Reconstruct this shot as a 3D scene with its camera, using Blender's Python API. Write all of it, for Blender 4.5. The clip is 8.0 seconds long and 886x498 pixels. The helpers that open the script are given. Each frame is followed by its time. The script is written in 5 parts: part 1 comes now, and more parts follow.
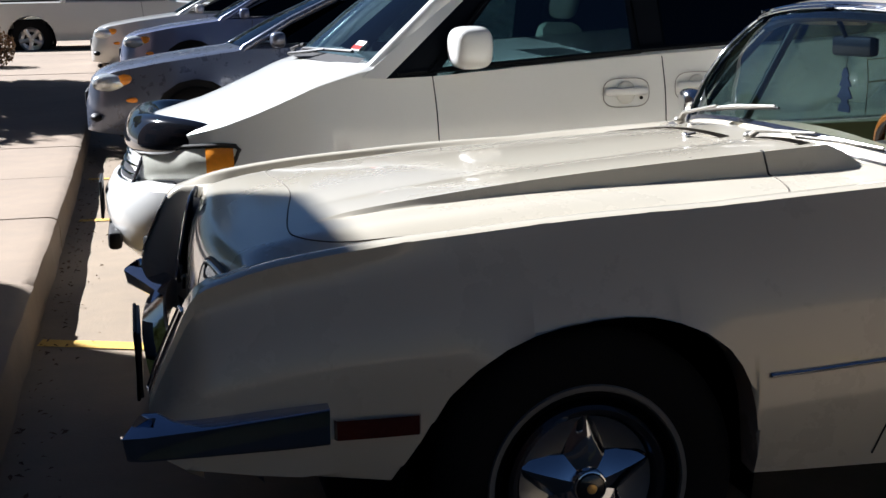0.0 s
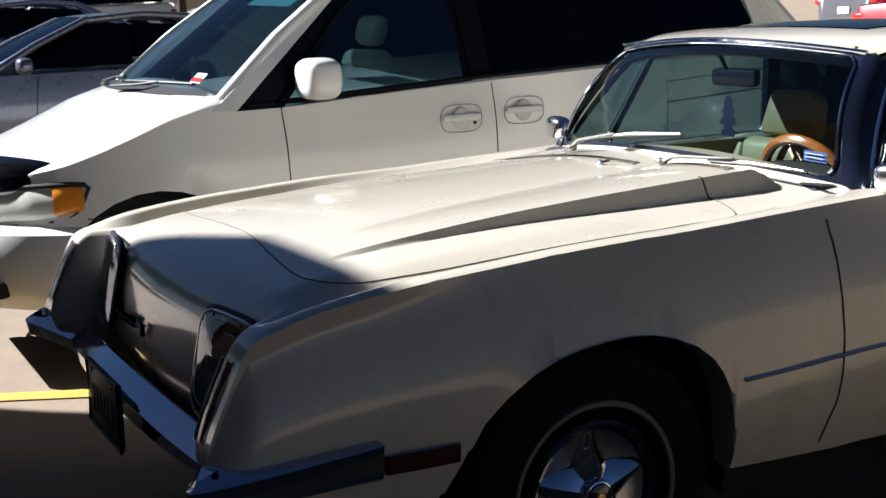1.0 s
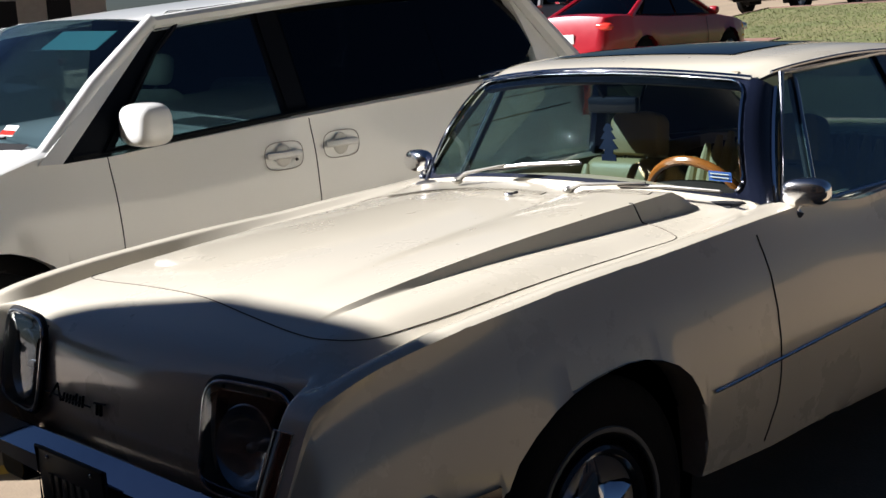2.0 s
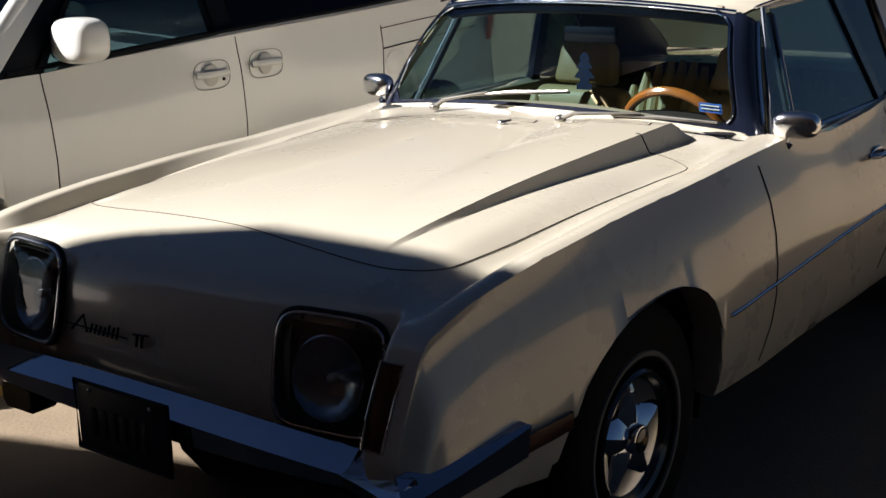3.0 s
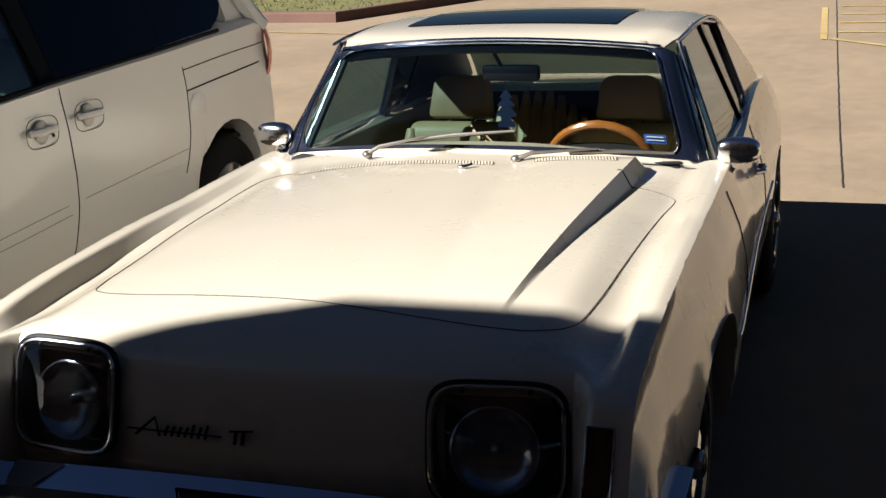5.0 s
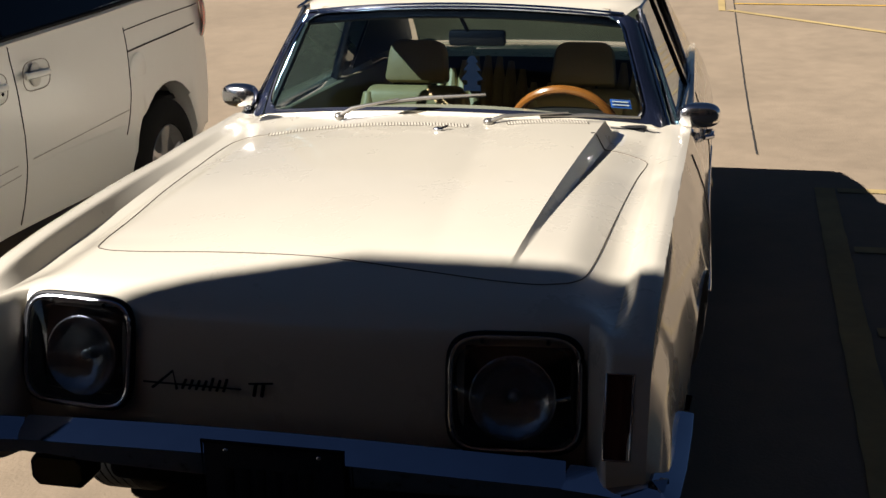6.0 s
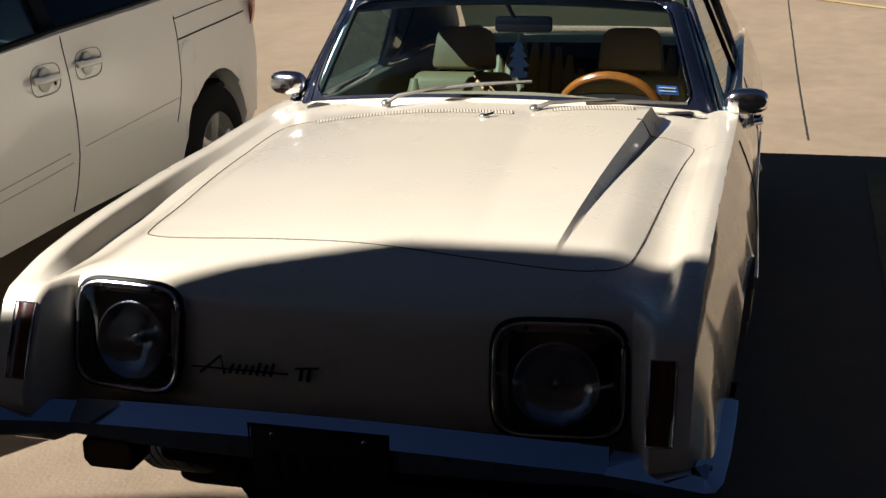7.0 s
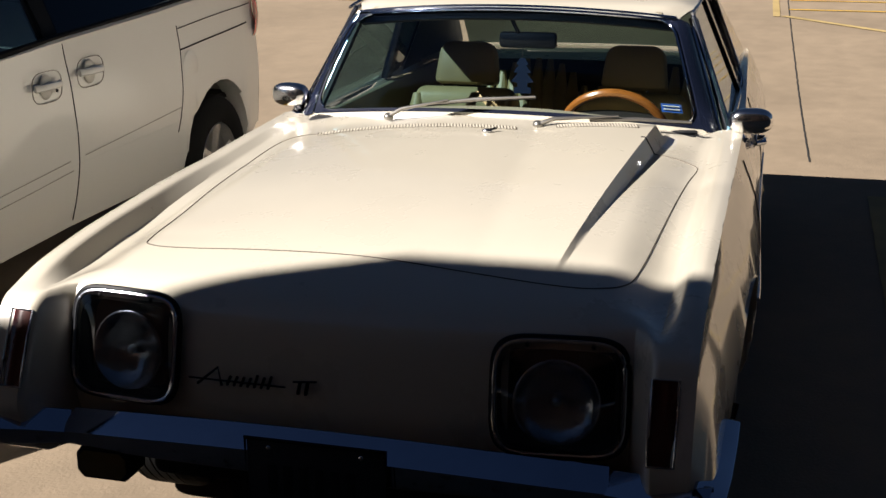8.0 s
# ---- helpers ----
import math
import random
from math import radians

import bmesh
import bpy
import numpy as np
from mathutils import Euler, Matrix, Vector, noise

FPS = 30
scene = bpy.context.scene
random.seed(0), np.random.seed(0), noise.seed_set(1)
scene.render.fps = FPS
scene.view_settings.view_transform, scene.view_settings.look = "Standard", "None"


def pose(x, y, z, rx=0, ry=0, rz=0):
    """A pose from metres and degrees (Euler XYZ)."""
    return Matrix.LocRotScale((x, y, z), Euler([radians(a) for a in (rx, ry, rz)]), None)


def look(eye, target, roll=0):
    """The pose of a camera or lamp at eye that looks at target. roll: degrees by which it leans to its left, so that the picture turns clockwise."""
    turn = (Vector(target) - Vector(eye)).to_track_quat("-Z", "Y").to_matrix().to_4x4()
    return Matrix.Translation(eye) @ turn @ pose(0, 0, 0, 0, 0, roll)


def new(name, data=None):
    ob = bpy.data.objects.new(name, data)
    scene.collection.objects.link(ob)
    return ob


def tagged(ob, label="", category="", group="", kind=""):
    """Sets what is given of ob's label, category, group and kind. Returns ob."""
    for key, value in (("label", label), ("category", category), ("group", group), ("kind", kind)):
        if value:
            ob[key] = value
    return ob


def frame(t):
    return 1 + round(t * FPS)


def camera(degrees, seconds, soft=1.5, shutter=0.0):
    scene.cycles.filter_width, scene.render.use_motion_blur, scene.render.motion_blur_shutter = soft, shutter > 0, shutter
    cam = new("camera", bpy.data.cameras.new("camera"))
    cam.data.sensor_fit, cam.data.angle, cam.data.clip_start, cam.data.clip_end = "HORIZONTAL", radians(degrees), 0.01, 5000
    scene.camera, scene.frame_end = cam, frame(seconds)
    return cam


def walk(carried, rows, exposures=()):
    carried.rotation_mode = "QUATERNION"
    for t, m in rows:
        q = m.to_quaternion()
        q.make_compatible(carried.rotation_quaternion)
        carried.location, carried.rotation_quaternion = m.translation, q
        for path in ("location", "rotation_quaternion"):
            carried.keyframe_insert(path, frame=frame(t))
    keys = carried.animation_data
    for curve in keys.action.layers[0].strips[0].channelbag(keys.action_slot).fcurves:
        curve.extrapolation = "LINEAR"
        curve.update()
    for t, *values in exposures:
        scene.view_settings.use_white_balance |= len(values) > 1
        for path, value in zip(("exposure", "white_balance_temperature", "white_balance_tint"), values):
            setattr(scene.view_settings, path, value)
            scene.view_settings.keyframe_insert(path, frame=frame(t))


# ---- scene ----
cam = camera(38.5, 8.0)
PATH = [
    (0, (-0.888, -3.246, 1.351), (-0.431, -1.335, 0.978), -1.15),
    (0.5, (-1.249, -3.219, 1.413), (-0.561, -1.381, 1.031), -1.36),
    (1, (-1.584, -3.112, 1.441), (-0.668, -1.372, 1.077), -1.60),
    (1.5, (-1.877, -2.859, 1.501), (-0.742, -1.247, 1.164), -2.84),
    (2, (-2.186, -2.669, 1.538), (-0.840, -1.233, 1.179), -3.67),
    (2.2, (-2.284, -2.595, 1.552), (-0.879, -1.237, 1.124), -3.48),
    (3.3, (-2.734, -2.072, 1.626), (-1.153, -0.951, 1.132), -1.96),
    (3.5, (-2.834, -1.960, 1.648), (-1.213, -0.897, 1.158), -2.94),
    (4, (-2.968, -1.698, 1.667), (-1.282, -0.772, 1.120), -2.28),
    (4.5, (-2.981, -1.424, 1.696), (-1.223, -0.654, 1.132), -2.84),
    (5, (-3.066, -1.193, 1.724), (-1.232, -0.571, 1.225), -2.30),
    (5.2, (-3.127, -1.094, 1.727), (-1.269, -0.557, 1.217), -2.54),
    (6.3, (-3.258, -0.938, 1.744), (-1.388, -0.501, 1.187), -0.70),
    (6.5, (-3.263, -0.946, 1.749), (-1.405, -0.470, 1.185), -1.23),
    (7, (-3.257, -0.957, 1.741), (-1.412, -0.442, 1.168), -1.43),
    (7.5, (-3.250, -0.957, 1.737), (-1.401, -0.443, 1.173), -1.18),
    (8, (-3.237, -0.942, 1.731), (-1.384, -0.429, 1.182), -0.37),
]
walk(cam, [(t, look(eye, target, roll)) for t, eye, target, roll in PATH],
     [(0, 1.88, 5520, 13), (1.5, 1.78, 5660, 14), (2.2, 1.65, 5860, 14), (3.5, 1.5, 6050, 14), (5, 1.48, 6120, 14), (7, 1.35, 6180, 15), (8, 1.35, 6180, 15)])

# ---- light ----
SUN_WAY = Vector((-0.95, 1.05, 1.0)).normalized()
sun_data = bpy.data.lights.new("sun", "SUN")
sun_data.energy, sun_data.angle, sun_data.color = 5.0, radians(0.4), (1.0, 0.93, 0.82)
sun = new("sun", sun_data)
sun.matrix_world = look(SUN_WAY * 60, (0, 0, 0))
world = bpy.data.worlds.new("sky")
scene.world = world
world.use_nodes = True
wt = world.node_tree
wt.nodes.clear()
sky = wt.nodes.new("ShaderNodeTexSky")
sky.sky_type, sky.sun_disc = "NISHITA", False
sky.sun_elevation = math.asin(SUN_WAY.z)
sky.dust_density, sky.ozone_density = 0.3, 5.0
sky.sun_rotation = math.atan2(SUN_WAY.x, SUN_WAY.y)
back = wt.nodes.new("ShaderNodeBackground")
back.inputs["Strength"].default_value = 0.0074
wout = wt.nodes.new("ShaderNodeOutputWorld")
wt.links.new(sky.outputs[0], back.inputs[0])
wt.links.new(back.outputs[0], wout.inputs[0])
scene.view_settings.exposure = 1.35


# ---- materials ----
def mat(name, color, rough=0.5, metal=0.0, coat=0.0, var=0.0, scale=8.0, bump=0.0, bscale=60.0, alpha=None, emit=0.0, ior=1.45, color2=None):
    """A procedural surface: base colour broken up at two scales, with fine relief."""
    m = bpy.data.materials.new(name)
    m.use_nodes = True
    nt = m.node_tree
    b = nt.nodes["Principled BSDF"]
    b.inputs["Base Color"].default_value = (*color, 1)
    b.inputs["Roughness"].default_value = rough
    b.inputs["Metallic"].default_value = metal
    b.inputs["Coat Weight"].default_value = coat
    b.inputs["Coat Roughness"].default_value = 0.07
    b.inputs["IOR"].default_value = ior
    tc = nt.nodes.new("ShaderNodeTexCoord")
    if var > 0:
        n1 = nt.nodes.new("ShaderNodeTexNoise")
        n1.inputs["Scale"].default_value = scale
        n1.inputs["Detail"].default_value = 8
        n1.inputs["Roughness"].default_value = 0.65
        n2 = nt.nodes.new("ShaderNodeTexNoise")
        n2.inputs["Scale"].default_value = scale * 0.13
        n2.inputs["Detail"].default_value = 3
        nt.links.new(tc.outputs["Object"], n1.inputs["Vector"])
        nt.links.new(tc.outputs["Object"], n2.inputs["Vector"])
        add = nt.nodes.new("ShaderNodeMath")
        add.operation = "ADD"
        nt.links.new(n1.outputs[0], add.inputs[0])
        nt.links.new(n2.outputs[0], add.inputs[1])
        ramp = nt.nodes.new("ShaderNodeMapRange")
        ramp.inputs["From Min"].default_value = 0.7
        ramp.inputs["From Max"].default_value = 1.3
        nt.links.new(add.outputs[0], ramp.inputs["Value"])
        mix = nt.nodes.new("ShaderNodeMix")
        mix.data_type = "RGBA"
        mix.inputs["A"].default_value = (*[c * (1 - var) for c in color], 1)
        c2 = color2 or [min(1, c * (1 + var)) for c in color]
        mix.inputs["B"].default_value = (*c2, 1)
        nt.links.new(ramp.outputs[0], mix.inputs["Factor"])
        nt.links.new(mix.outputs["Result"], b.inputs["Base Color"])
        rr = nt.nodes.new("ShaderNodeMapRange")
        rr.inputs["To Min"].default_value = max(0.02, rough * 0.85)
        rr.inputs["To Max"].default_value = min(1, rough * 1.15)
        nt.links.new(n1.outputs[0], rr.inputs["Value"])
        nt.links.new(rr.outputs[0], b.inputs["Roughness"])
    if bump > 0:
        nb = nt.nodes.new("ShaderNodeTexNoise")
        nb.inputs["Scale"].default_value = bscale
        nb.inputs["Detail"].default_value = 6
        nt.links.new(tc.outputs["Object"], nb.inputs["Vector"])
        bp = nt.nodes.new("ShaderNodeBump")
        bp.inputs["Strength"].default_value = bump
        bp.inputs["Distance"].default_value = 0.01
        nt.links.new(nb.outputs[0], bp.inputs["Height"])
        nt.links.new(bp.outputs[0], b.inputs["Normal"])
    if emit > 0:
        b.inputs["Emission Color"].default_value = (*color, 1)
        b.inputs["Emission Strength"].default_value = emit
    return m


def glass_mat(name, tint, rough=0.0, shine=0.08):
    """Thin car glass: clear tinted transmission with a mirror-like surface."""
    m = bpy.data.materials.new(name)
    m.use_nodes = True
    nt = m.node_tree
    nt.nodes.clear()
    out = nt.nodes.new("ShaderNodeOutputMaterial")
    tr = nt.nodes.new("ShaderNodeBsdfTransparent")
    tr.inputs["Color"].default_value = (*tint, 1)
    gl = nt.nodes.new("ShaderNodeBsdfGlossy")
    gl.inputs["Roughness"].default_value = rough
    gl.inputs["Color"].default_value = (0.9, 0.95, 1.0, 1)
    fr = nt.nodes.new("ShaderNodeLayerWeight")
    pw = nt.nodes.new("ShaderNodeMath")
    pw.operation = "POWER"
    pw.inputs[1].default_value = 5.0
    nt.links.new(fr.outputs["Facing"], pw.inputs[0])
    ma = nt.nodes.new("ShaderNodeMath")
    ma.operation = "MULTIPLY_ADD"
    ma.inputs[1].default_value, ma.inputs[2].default_value = 0.92, shine
    nt.links.new(pw.outputs[0], ma.inputs[0])
    mix = nt.nodes.new("ShaderNodeMixShader")
    nt.links.new(ma.outputs[0], mix.inputs[0])
    nt.links.new(tr.outputs[0], mix.inputs[1])
    nt.links.new(gl.outputs[0], mix.inputs[2])
    nt.links.new(mix.outputs[0], out.inputs[0])
    return m


CREAM = mat("cream_paint", (0.55, 0.505, 0.405), 0.28, coat=1.0, var=0.03, scale=3)
# Navy carries the sky that the bright pillar would mirror; also used on the seal.
PILLAR = mat("pillar_navy", (0.008, 0.011, 0.024), 0.25, coat=0.5, var=0.1, scale=6)
WHITE = mat("white_paint", (0.70, 0.70, 0.67), 0.3, coat=0.8, var=0.02, scale=3)
CHROME = mat("chrome", (0.62, 0.65, 0.72), 0.05, metal=1.0, var=0.04, scale=20)
# Chrome lightened for the mirrors, as the dim sky leaves reflections dark.
MIRROR_SHELL = mat("bright_chrome", (0.93, 0.93, 0.95), 0.15, metal=1.0, var=0.02, scale=20)
# The bumper's dark blue reflection is put into this chrome's colour.
BUMPER = mat("bumper_chrome", (0.40, 0.44, 0.54), 0.06, metal=1.0, var=0.06, scale=20)
STEEL = mat("brushed_trim", (0.50, 0.52, 0.57), 0.22, metal=1.0, var=0.05, scale=30)
WIPER = mat("satin_metal", (0.26, 0.25, 0.23), 0.32, metal=0.85, var=0.06, scale=40)
MIRROR_BACK = mat("mirror_back", (0.003, 0.004, 0.006), 0.6, var=0.2, scale=20, ior=1.2)
SLOT_TAN = mat("vent_tan", (0.50, 0.46, 0.37), 0.5, var=0.08, scale=30)
LAMP_VAN = mat("van_lamp", (0.62, 0.62, 0.54), 0.25, metal=0.0, coat=0.8, var=0.12, scale=14)
BLACK = mat("black_plastic", (0.006, 0.006, 0.007), 0.5, var=0.2, scale=20, ior=1.25)
RUBBER = mat("tyre_rubber", (0.008, 0.008, 0.008), 0.8, var=0.25, scale=14, bump=0.2, bscale=90, ior=1.2)
SEAM = mat("seam_dark", (0.02, 0.019, 0.017), 0.8, var=0.2, scale=40)
HOOD_SEAM = mat("bonnet_gap", (0.10, 0.085, 0.065), 0.8, var=0.25, scale=30)
WALL_RING = mat("whitewall", (0.13, 0.127, 0.12), 0.7, var=0.15, scale=12)
GLASS = glass_mat("windscreen_glass", (0.80, 0.85, 0.81), shine=0.05)
GLASS_SIDE = glass_mat("side_glass", (0.43, 0.54, 0.57))
GLASS_REAR = glass_mat("rear_glass", (0.10, 0.14, 0.13))
GLASS_VAN = glass_mat("van_glass", (0.40, 0.48, 0.48))
GLASS_TOP = glass_mat("tinted_glass", (0.45, 0.60, 0.60))
GLASS_DARK = glass_mat("privacy_glass", (0.02, 0.023, 0.026), 0.02, 0.03)
GLASS_CLEAR = glass_mat("clear_glass", (0.6, 0.62, 0.63))
LEATHER = mat("cream_leather", (0.48, 0.37, 0.19), 0.42, var=0.12, scale=9, bump=0.15, bscale=140)
TAN = mat("tan_leather", (0.34, 0.245, 0.12), 0.5, var=0.15, scale=9, bump=0.15, bscale=140)
CARPET = mat("dark_carpet", (0.015, 0.014, 0.013), 0.95, var=0.3, scale=60, bump=0.4)
DASH = mat("dash_vinyl", (0.015, 0.015, 0.016), 0.6, var=0.15, scale=30, bump=0.2)
GREYCLOTH = mat("grey_cloth", (0.46, 0.50, 0.44), 0.9, var=0.12, scale=30, bump=0.3)
WOOD = mat("varnished_wood", (0.28, 0.10, 0.02), 0.22, coat=0.8, var=0.25, scale=18)
RED_LENS = mat("dark_red_lens", (0.055, 0.009, 0.006), 0.18, coat=0.5, var=0.15, scale=60)
TAIL_RED = mat("tail_lamp_red", (0.5, 0.03, 0.02), 0.15, coat=0.5, var=0.1, scale=30)
AMBER = mat("amber_lens", (0.85, 0.30, 0.02), 0.2, coat=0.5, var=0.12, scale=50)
LAMP_DIM = mat("sealed_beam", (0.50, 0.54, 0.60), 0.16, metal=0.95, coat=0.5, var=0.3, scale=22, bump=0.35, bscale=25)
LAMP_LENS = mat("lamp_lens", (0.62, 0.66, 0.68), 0.15, metal=0.5, coat=0.5, var=0.2, scale=30, bump=0.3, bscale=40)
STICKER_BLUE = mat("sticker_blue", (0.02, 0.08, 0.33), 0.5, var=0.1)
PAPER = mat("paper_white", (0.6, 0.6, 0.58), 0.6, var=0.05)
TREE_BLUE = mat("freshener_blue", (0.004, 0.009, 0.025), 0.8, var=0.15, scale=40, ior=1.15)
PLATE = mat("plate_face", (0.02, 0.022, 0.03), 0.4, var=0.15, scale=40)
PLATE_INK = mat("plate_ink", (0.005, 0.006, 0.01), 0.5, var=0.1)
ALLOY = mat("alloy_rim", (0.55, 0.55, 0.55), 0.3, metal=0.8, var=0.08, scale=20)
SILVER_BLUE = mat("silver_blue_paint", (0.13, 0.15, 0.21), 0.28, metal=0.5, coat=0.8, var=0.04)
SILVER = mat("silver_paint", (0.52, 0.52, 0.50), 0.3, metal=0.5, coat=0.8, var=0.04)
NAVY = mat("pale_blue_silver", (0.16, 0.19, 0.30), 0.25, metal=0.4, coat=0.8, var=0.05)
BLACKPAINT = mat("black_paint", (0.015, 0.015, 0.018), 0.25, coat=0.8, var=0.05)
REDPAINT = mat("red_paint", (0.24, 0.005, 0.012), 0.3, metal=0.0, coat=0.6, var=0.05)
GREYPAINT = mat("grey_paint", (0.14, 0.14, 0.15), 0.3, metal=0.4, coat=0.8, var=0.05)
DARKPICK = mat("dark_brown_paint", (0.05, 0.042, 0.035), 0.3, metal=0.3, coat=0.7, var=0.1)


# ---- mesh helpers ----
def to_mesh(name, bm, material, sharp=35, smooth=True):
    me = bpy.data.meshes.new(name)
    bmesh.ops.recalc_face_normals(bm, faces=bm.faces)
    if smooth:
        for f in bm.faces:
            f.smooth = True
        lim = radians(sharp)
        for e in bm.edges:
            if len(e.link_faces) == 2 and e.calc_face_angle(0) > lim:
                e.smooth = False
    bm.to_mesh(me)
    bm.free()
    me.materials.append(material)
    return me


def part(name, bm, material, parent, label="", sharp=35, smooth=True):
    """Links a bmesh as one mesh object under a thing or a part; the mesh is in world places."""
    ob = new(name, to_mesh(name, bm, material, sharp, smooth))
    ob.parent = parent
    ob.matrix_parent_inverse = Matrix.Identity(4) if parent.parent else parent.matrix_basis.inverted()
    if label:
        ob["label"] = label
    return ob


def thing(name, label, category, group="", kind="", at=(0, 0, 0), rz=0.0):
    ob = new(name)
    ob.empty_display_size = 0.2
    ob.matrix_basis = pose(at[0], at[1], at[2], 0, 0, rz)
    return tagged(ob, label, category, group, kind)


def grid_bm(rows, bm=None, close_u=False, close_v=False):
    """A surface through rows of points."""
    bm = bm or bmesh.new()
    vs = [[bm.verts.new(p) for p in r] for r in rows]
    nu, nv = len(vs), len(vs[0])
    for i in range(nu if close_u else nu - 1):
        for j in range(nv if close_v else nv - 1):
            a, b = vs[i], vs[(i + 1) % nu]
            quad = [a[j], b[j], b[(j + 1) % nv], a[(j + 1) % nv]]
            try:
                bm.faces.new(quad)
            except ValueError:
                pass
    return bm


def cap(bm, pts):
    bm.faces.new([bm.verts.new(p) for p in pts])
    return bm


def tube(path, r, bm=None, n=8, closed=False, flat=1.0):
    """A round bar along a path; r may be a list."""
    bm = bm or bmesh.new()
    path = [Vector(p) for p in path]
    rings = []
    m = len(path)
    up = Vector((0.13, 0.21, 0.97))
    for i, p in enumerate(path):
        a = path[(i - 1) % m] if closed or i > 0 else p
        b = path[(i + 1) % m] if closed or i < m - 1 else p
        d = (b - a).normalized()
        s = d.cross(up)
        if s.length < 1e-3:
            s = d.cross(Vector((1, 0, 0)))
        s.normalize()
        t = s.cross(d)
        rr = r[i] if isinstance(r, (list, tuple)) else r
        rings.append([p + (s * math.cos(k * 2 * math.pi / n) + t * math.sin(k * 2 * math.pi / n) * flat) * rr for k in range(n)])
    grid_bm(rings, bm, close_u=closed, close_v=True)
    if not closed:
        cap(bm, rings[0])
        cap(bm, rings[-1])
    bmesh.ops.remove_doubles(bm, verts=bm.verts, dist=1e-6)
    return bm


def box(cx, cy, cz, sx, sy, sz, bev=0.0, bm=None, m=None, seg=2):
    """A box with bevelled edges."""
    b2 = bmesh.new()
    bmesh.ops.create_cube(b2, size=1.0)
    bmesh.ops.scale(b2, vec=(sx, sy, sz), verts=b2.verts)
    if bev > 0:
        bmesh.ops.bevel(b2, geom=b2.edges[:], offset=bev, segments=seg, affect="EDGES", profile=0.5)
    bmesh.ops.transform(b2, matrix=Matrix.Translation((cx, cy, cz)) @ (m or Matrix.Identity(4)), verts=b2.verts)
    return merge(bm, b2)


def merge(bm, b2):
    if bm is None:
        return b2
    me = bpy.data.meshes.new("tmp")
    b2.to_mesh(me)
    b2.free()
    bm.from_mesh(me)
    bpy.data.meshes.remove(me)
    return bm


def prism(outline, way, bm=None, bev=0.0):
    """A plate: an outline of 3D points, pushed along a vector."""
    b2 = bmesh.new()
    w = Vector(way)
    a = [b2.verts.new(p) for p in outline]
    b = [b2.verts.new(Vector(p) + w) for p in outline]
    n = len(a)
    b2.faces.new(a)
    b2.faces.new(b[::-1])
    for i in range(n):
        b2.faces.new([a[i], b[i], b[(i + 1) % n], a[(i + 1) % n]])
    if bev > 0:
        bmesh.ops.bevel(b2, geom=b2.edges[:], offset=bev, segments=2, affect="EDGES", profile=0.5)
    return merge(bm, b2)


def lathe(profile, m, n=40, bm=None):
    """Turns (radius, height) pairs round the local z axis of m."""
    bm = bm or bmesh.new()
    rows = [[m @ Vector((r * math.cos(k * 2 * math.pi / n), r * math.sin(k * 2 * math.pi / n), h)) for k in range(n)] for r, h in profile]
    grid_bm(rows, bm, close_v=True)
    bmesh.ops.remove_doubles(bm, verts=bm.verts, dist=1e-5)
    return bm


def ellipsoid(c, r, bm=None, m=None, u=20, v=12, power=1.0):
    b2 = bmesh.new()
    bmesh.ops.create_uvsphere(b2, u_segments=u, v_segments=v, radius=1.0)
    for q in b2.verts:
        if power != 1.0:
            q.co = Vector([math.copysign(abs(k) ** power, k) for k in q.co])
    bmesh.ops.transform(b2, matrix=Matrix.Translation(c) @ (m or Matrix.Identity(4)) @ Matrix.Diagonal((*r, 1)), verts=b2.verts)
    return merge(bm, b2)


def curve(pts, n):
    """A smooth curve through the points, n steps to a span."""
    p = np.array(pts, float)
    q = np.vstack([2 * p[0] - p[1], p, 2 * p[-1] - p[-2]])
    out = []
    for i in range(1, len(q) - 2):
        for k in range(n):
            t = k / n
            out.append(0.5 * (2 * q[i] + (q[i + 1] - q[i - 1]) * t + (2 * q[i - 1] - 5 * q[i] + 4 * q[i + 1] - q[i + 2]) * t * t
                              + (3 * q[i] - q[i - 1] - 3 * q[i + 1] + q[i + 2]) * t ** 3))
    out.append(p[-1])
    return np.array(out)


def lerp(x, table):
    return float(np.interp(x, [a for a, _ in table], [b for _, b in table]))


def sstep(a, b, x):
    t = min(1.0, max(0.0, (x - a) / (b - a)))
    return t * t * (3 - 2 * t)


def ground_z(x, y=0.0):
    """The lot lies level round the cars and rises gently behind them and along the kerb."""
    u = min(1.0, max(0.0, (x - 4.0) / 4.0))
    along = lerp(y, [(6.0, 0.0), (8.0, 0.03), (16.0, 0.34), (28.0, 0.56), (40.0, 0.7)]) * (1 - sstep(3.5, 11.0, x))
    rise = 0.065 * max(0.0, min(y, 34.0) - 20.0) * sstep(2.0, 7.0, x) * (1 - sstep(12.0, 18.0, x))
    dip = 0.13 * sstep(8.0, 11.0, y) * sstep(9.0, 13.0, x)
    return 0.045 * (2.0 * u * u + max(min(x, 80.0) - 8.0, 0.0)) + along + rise - dip


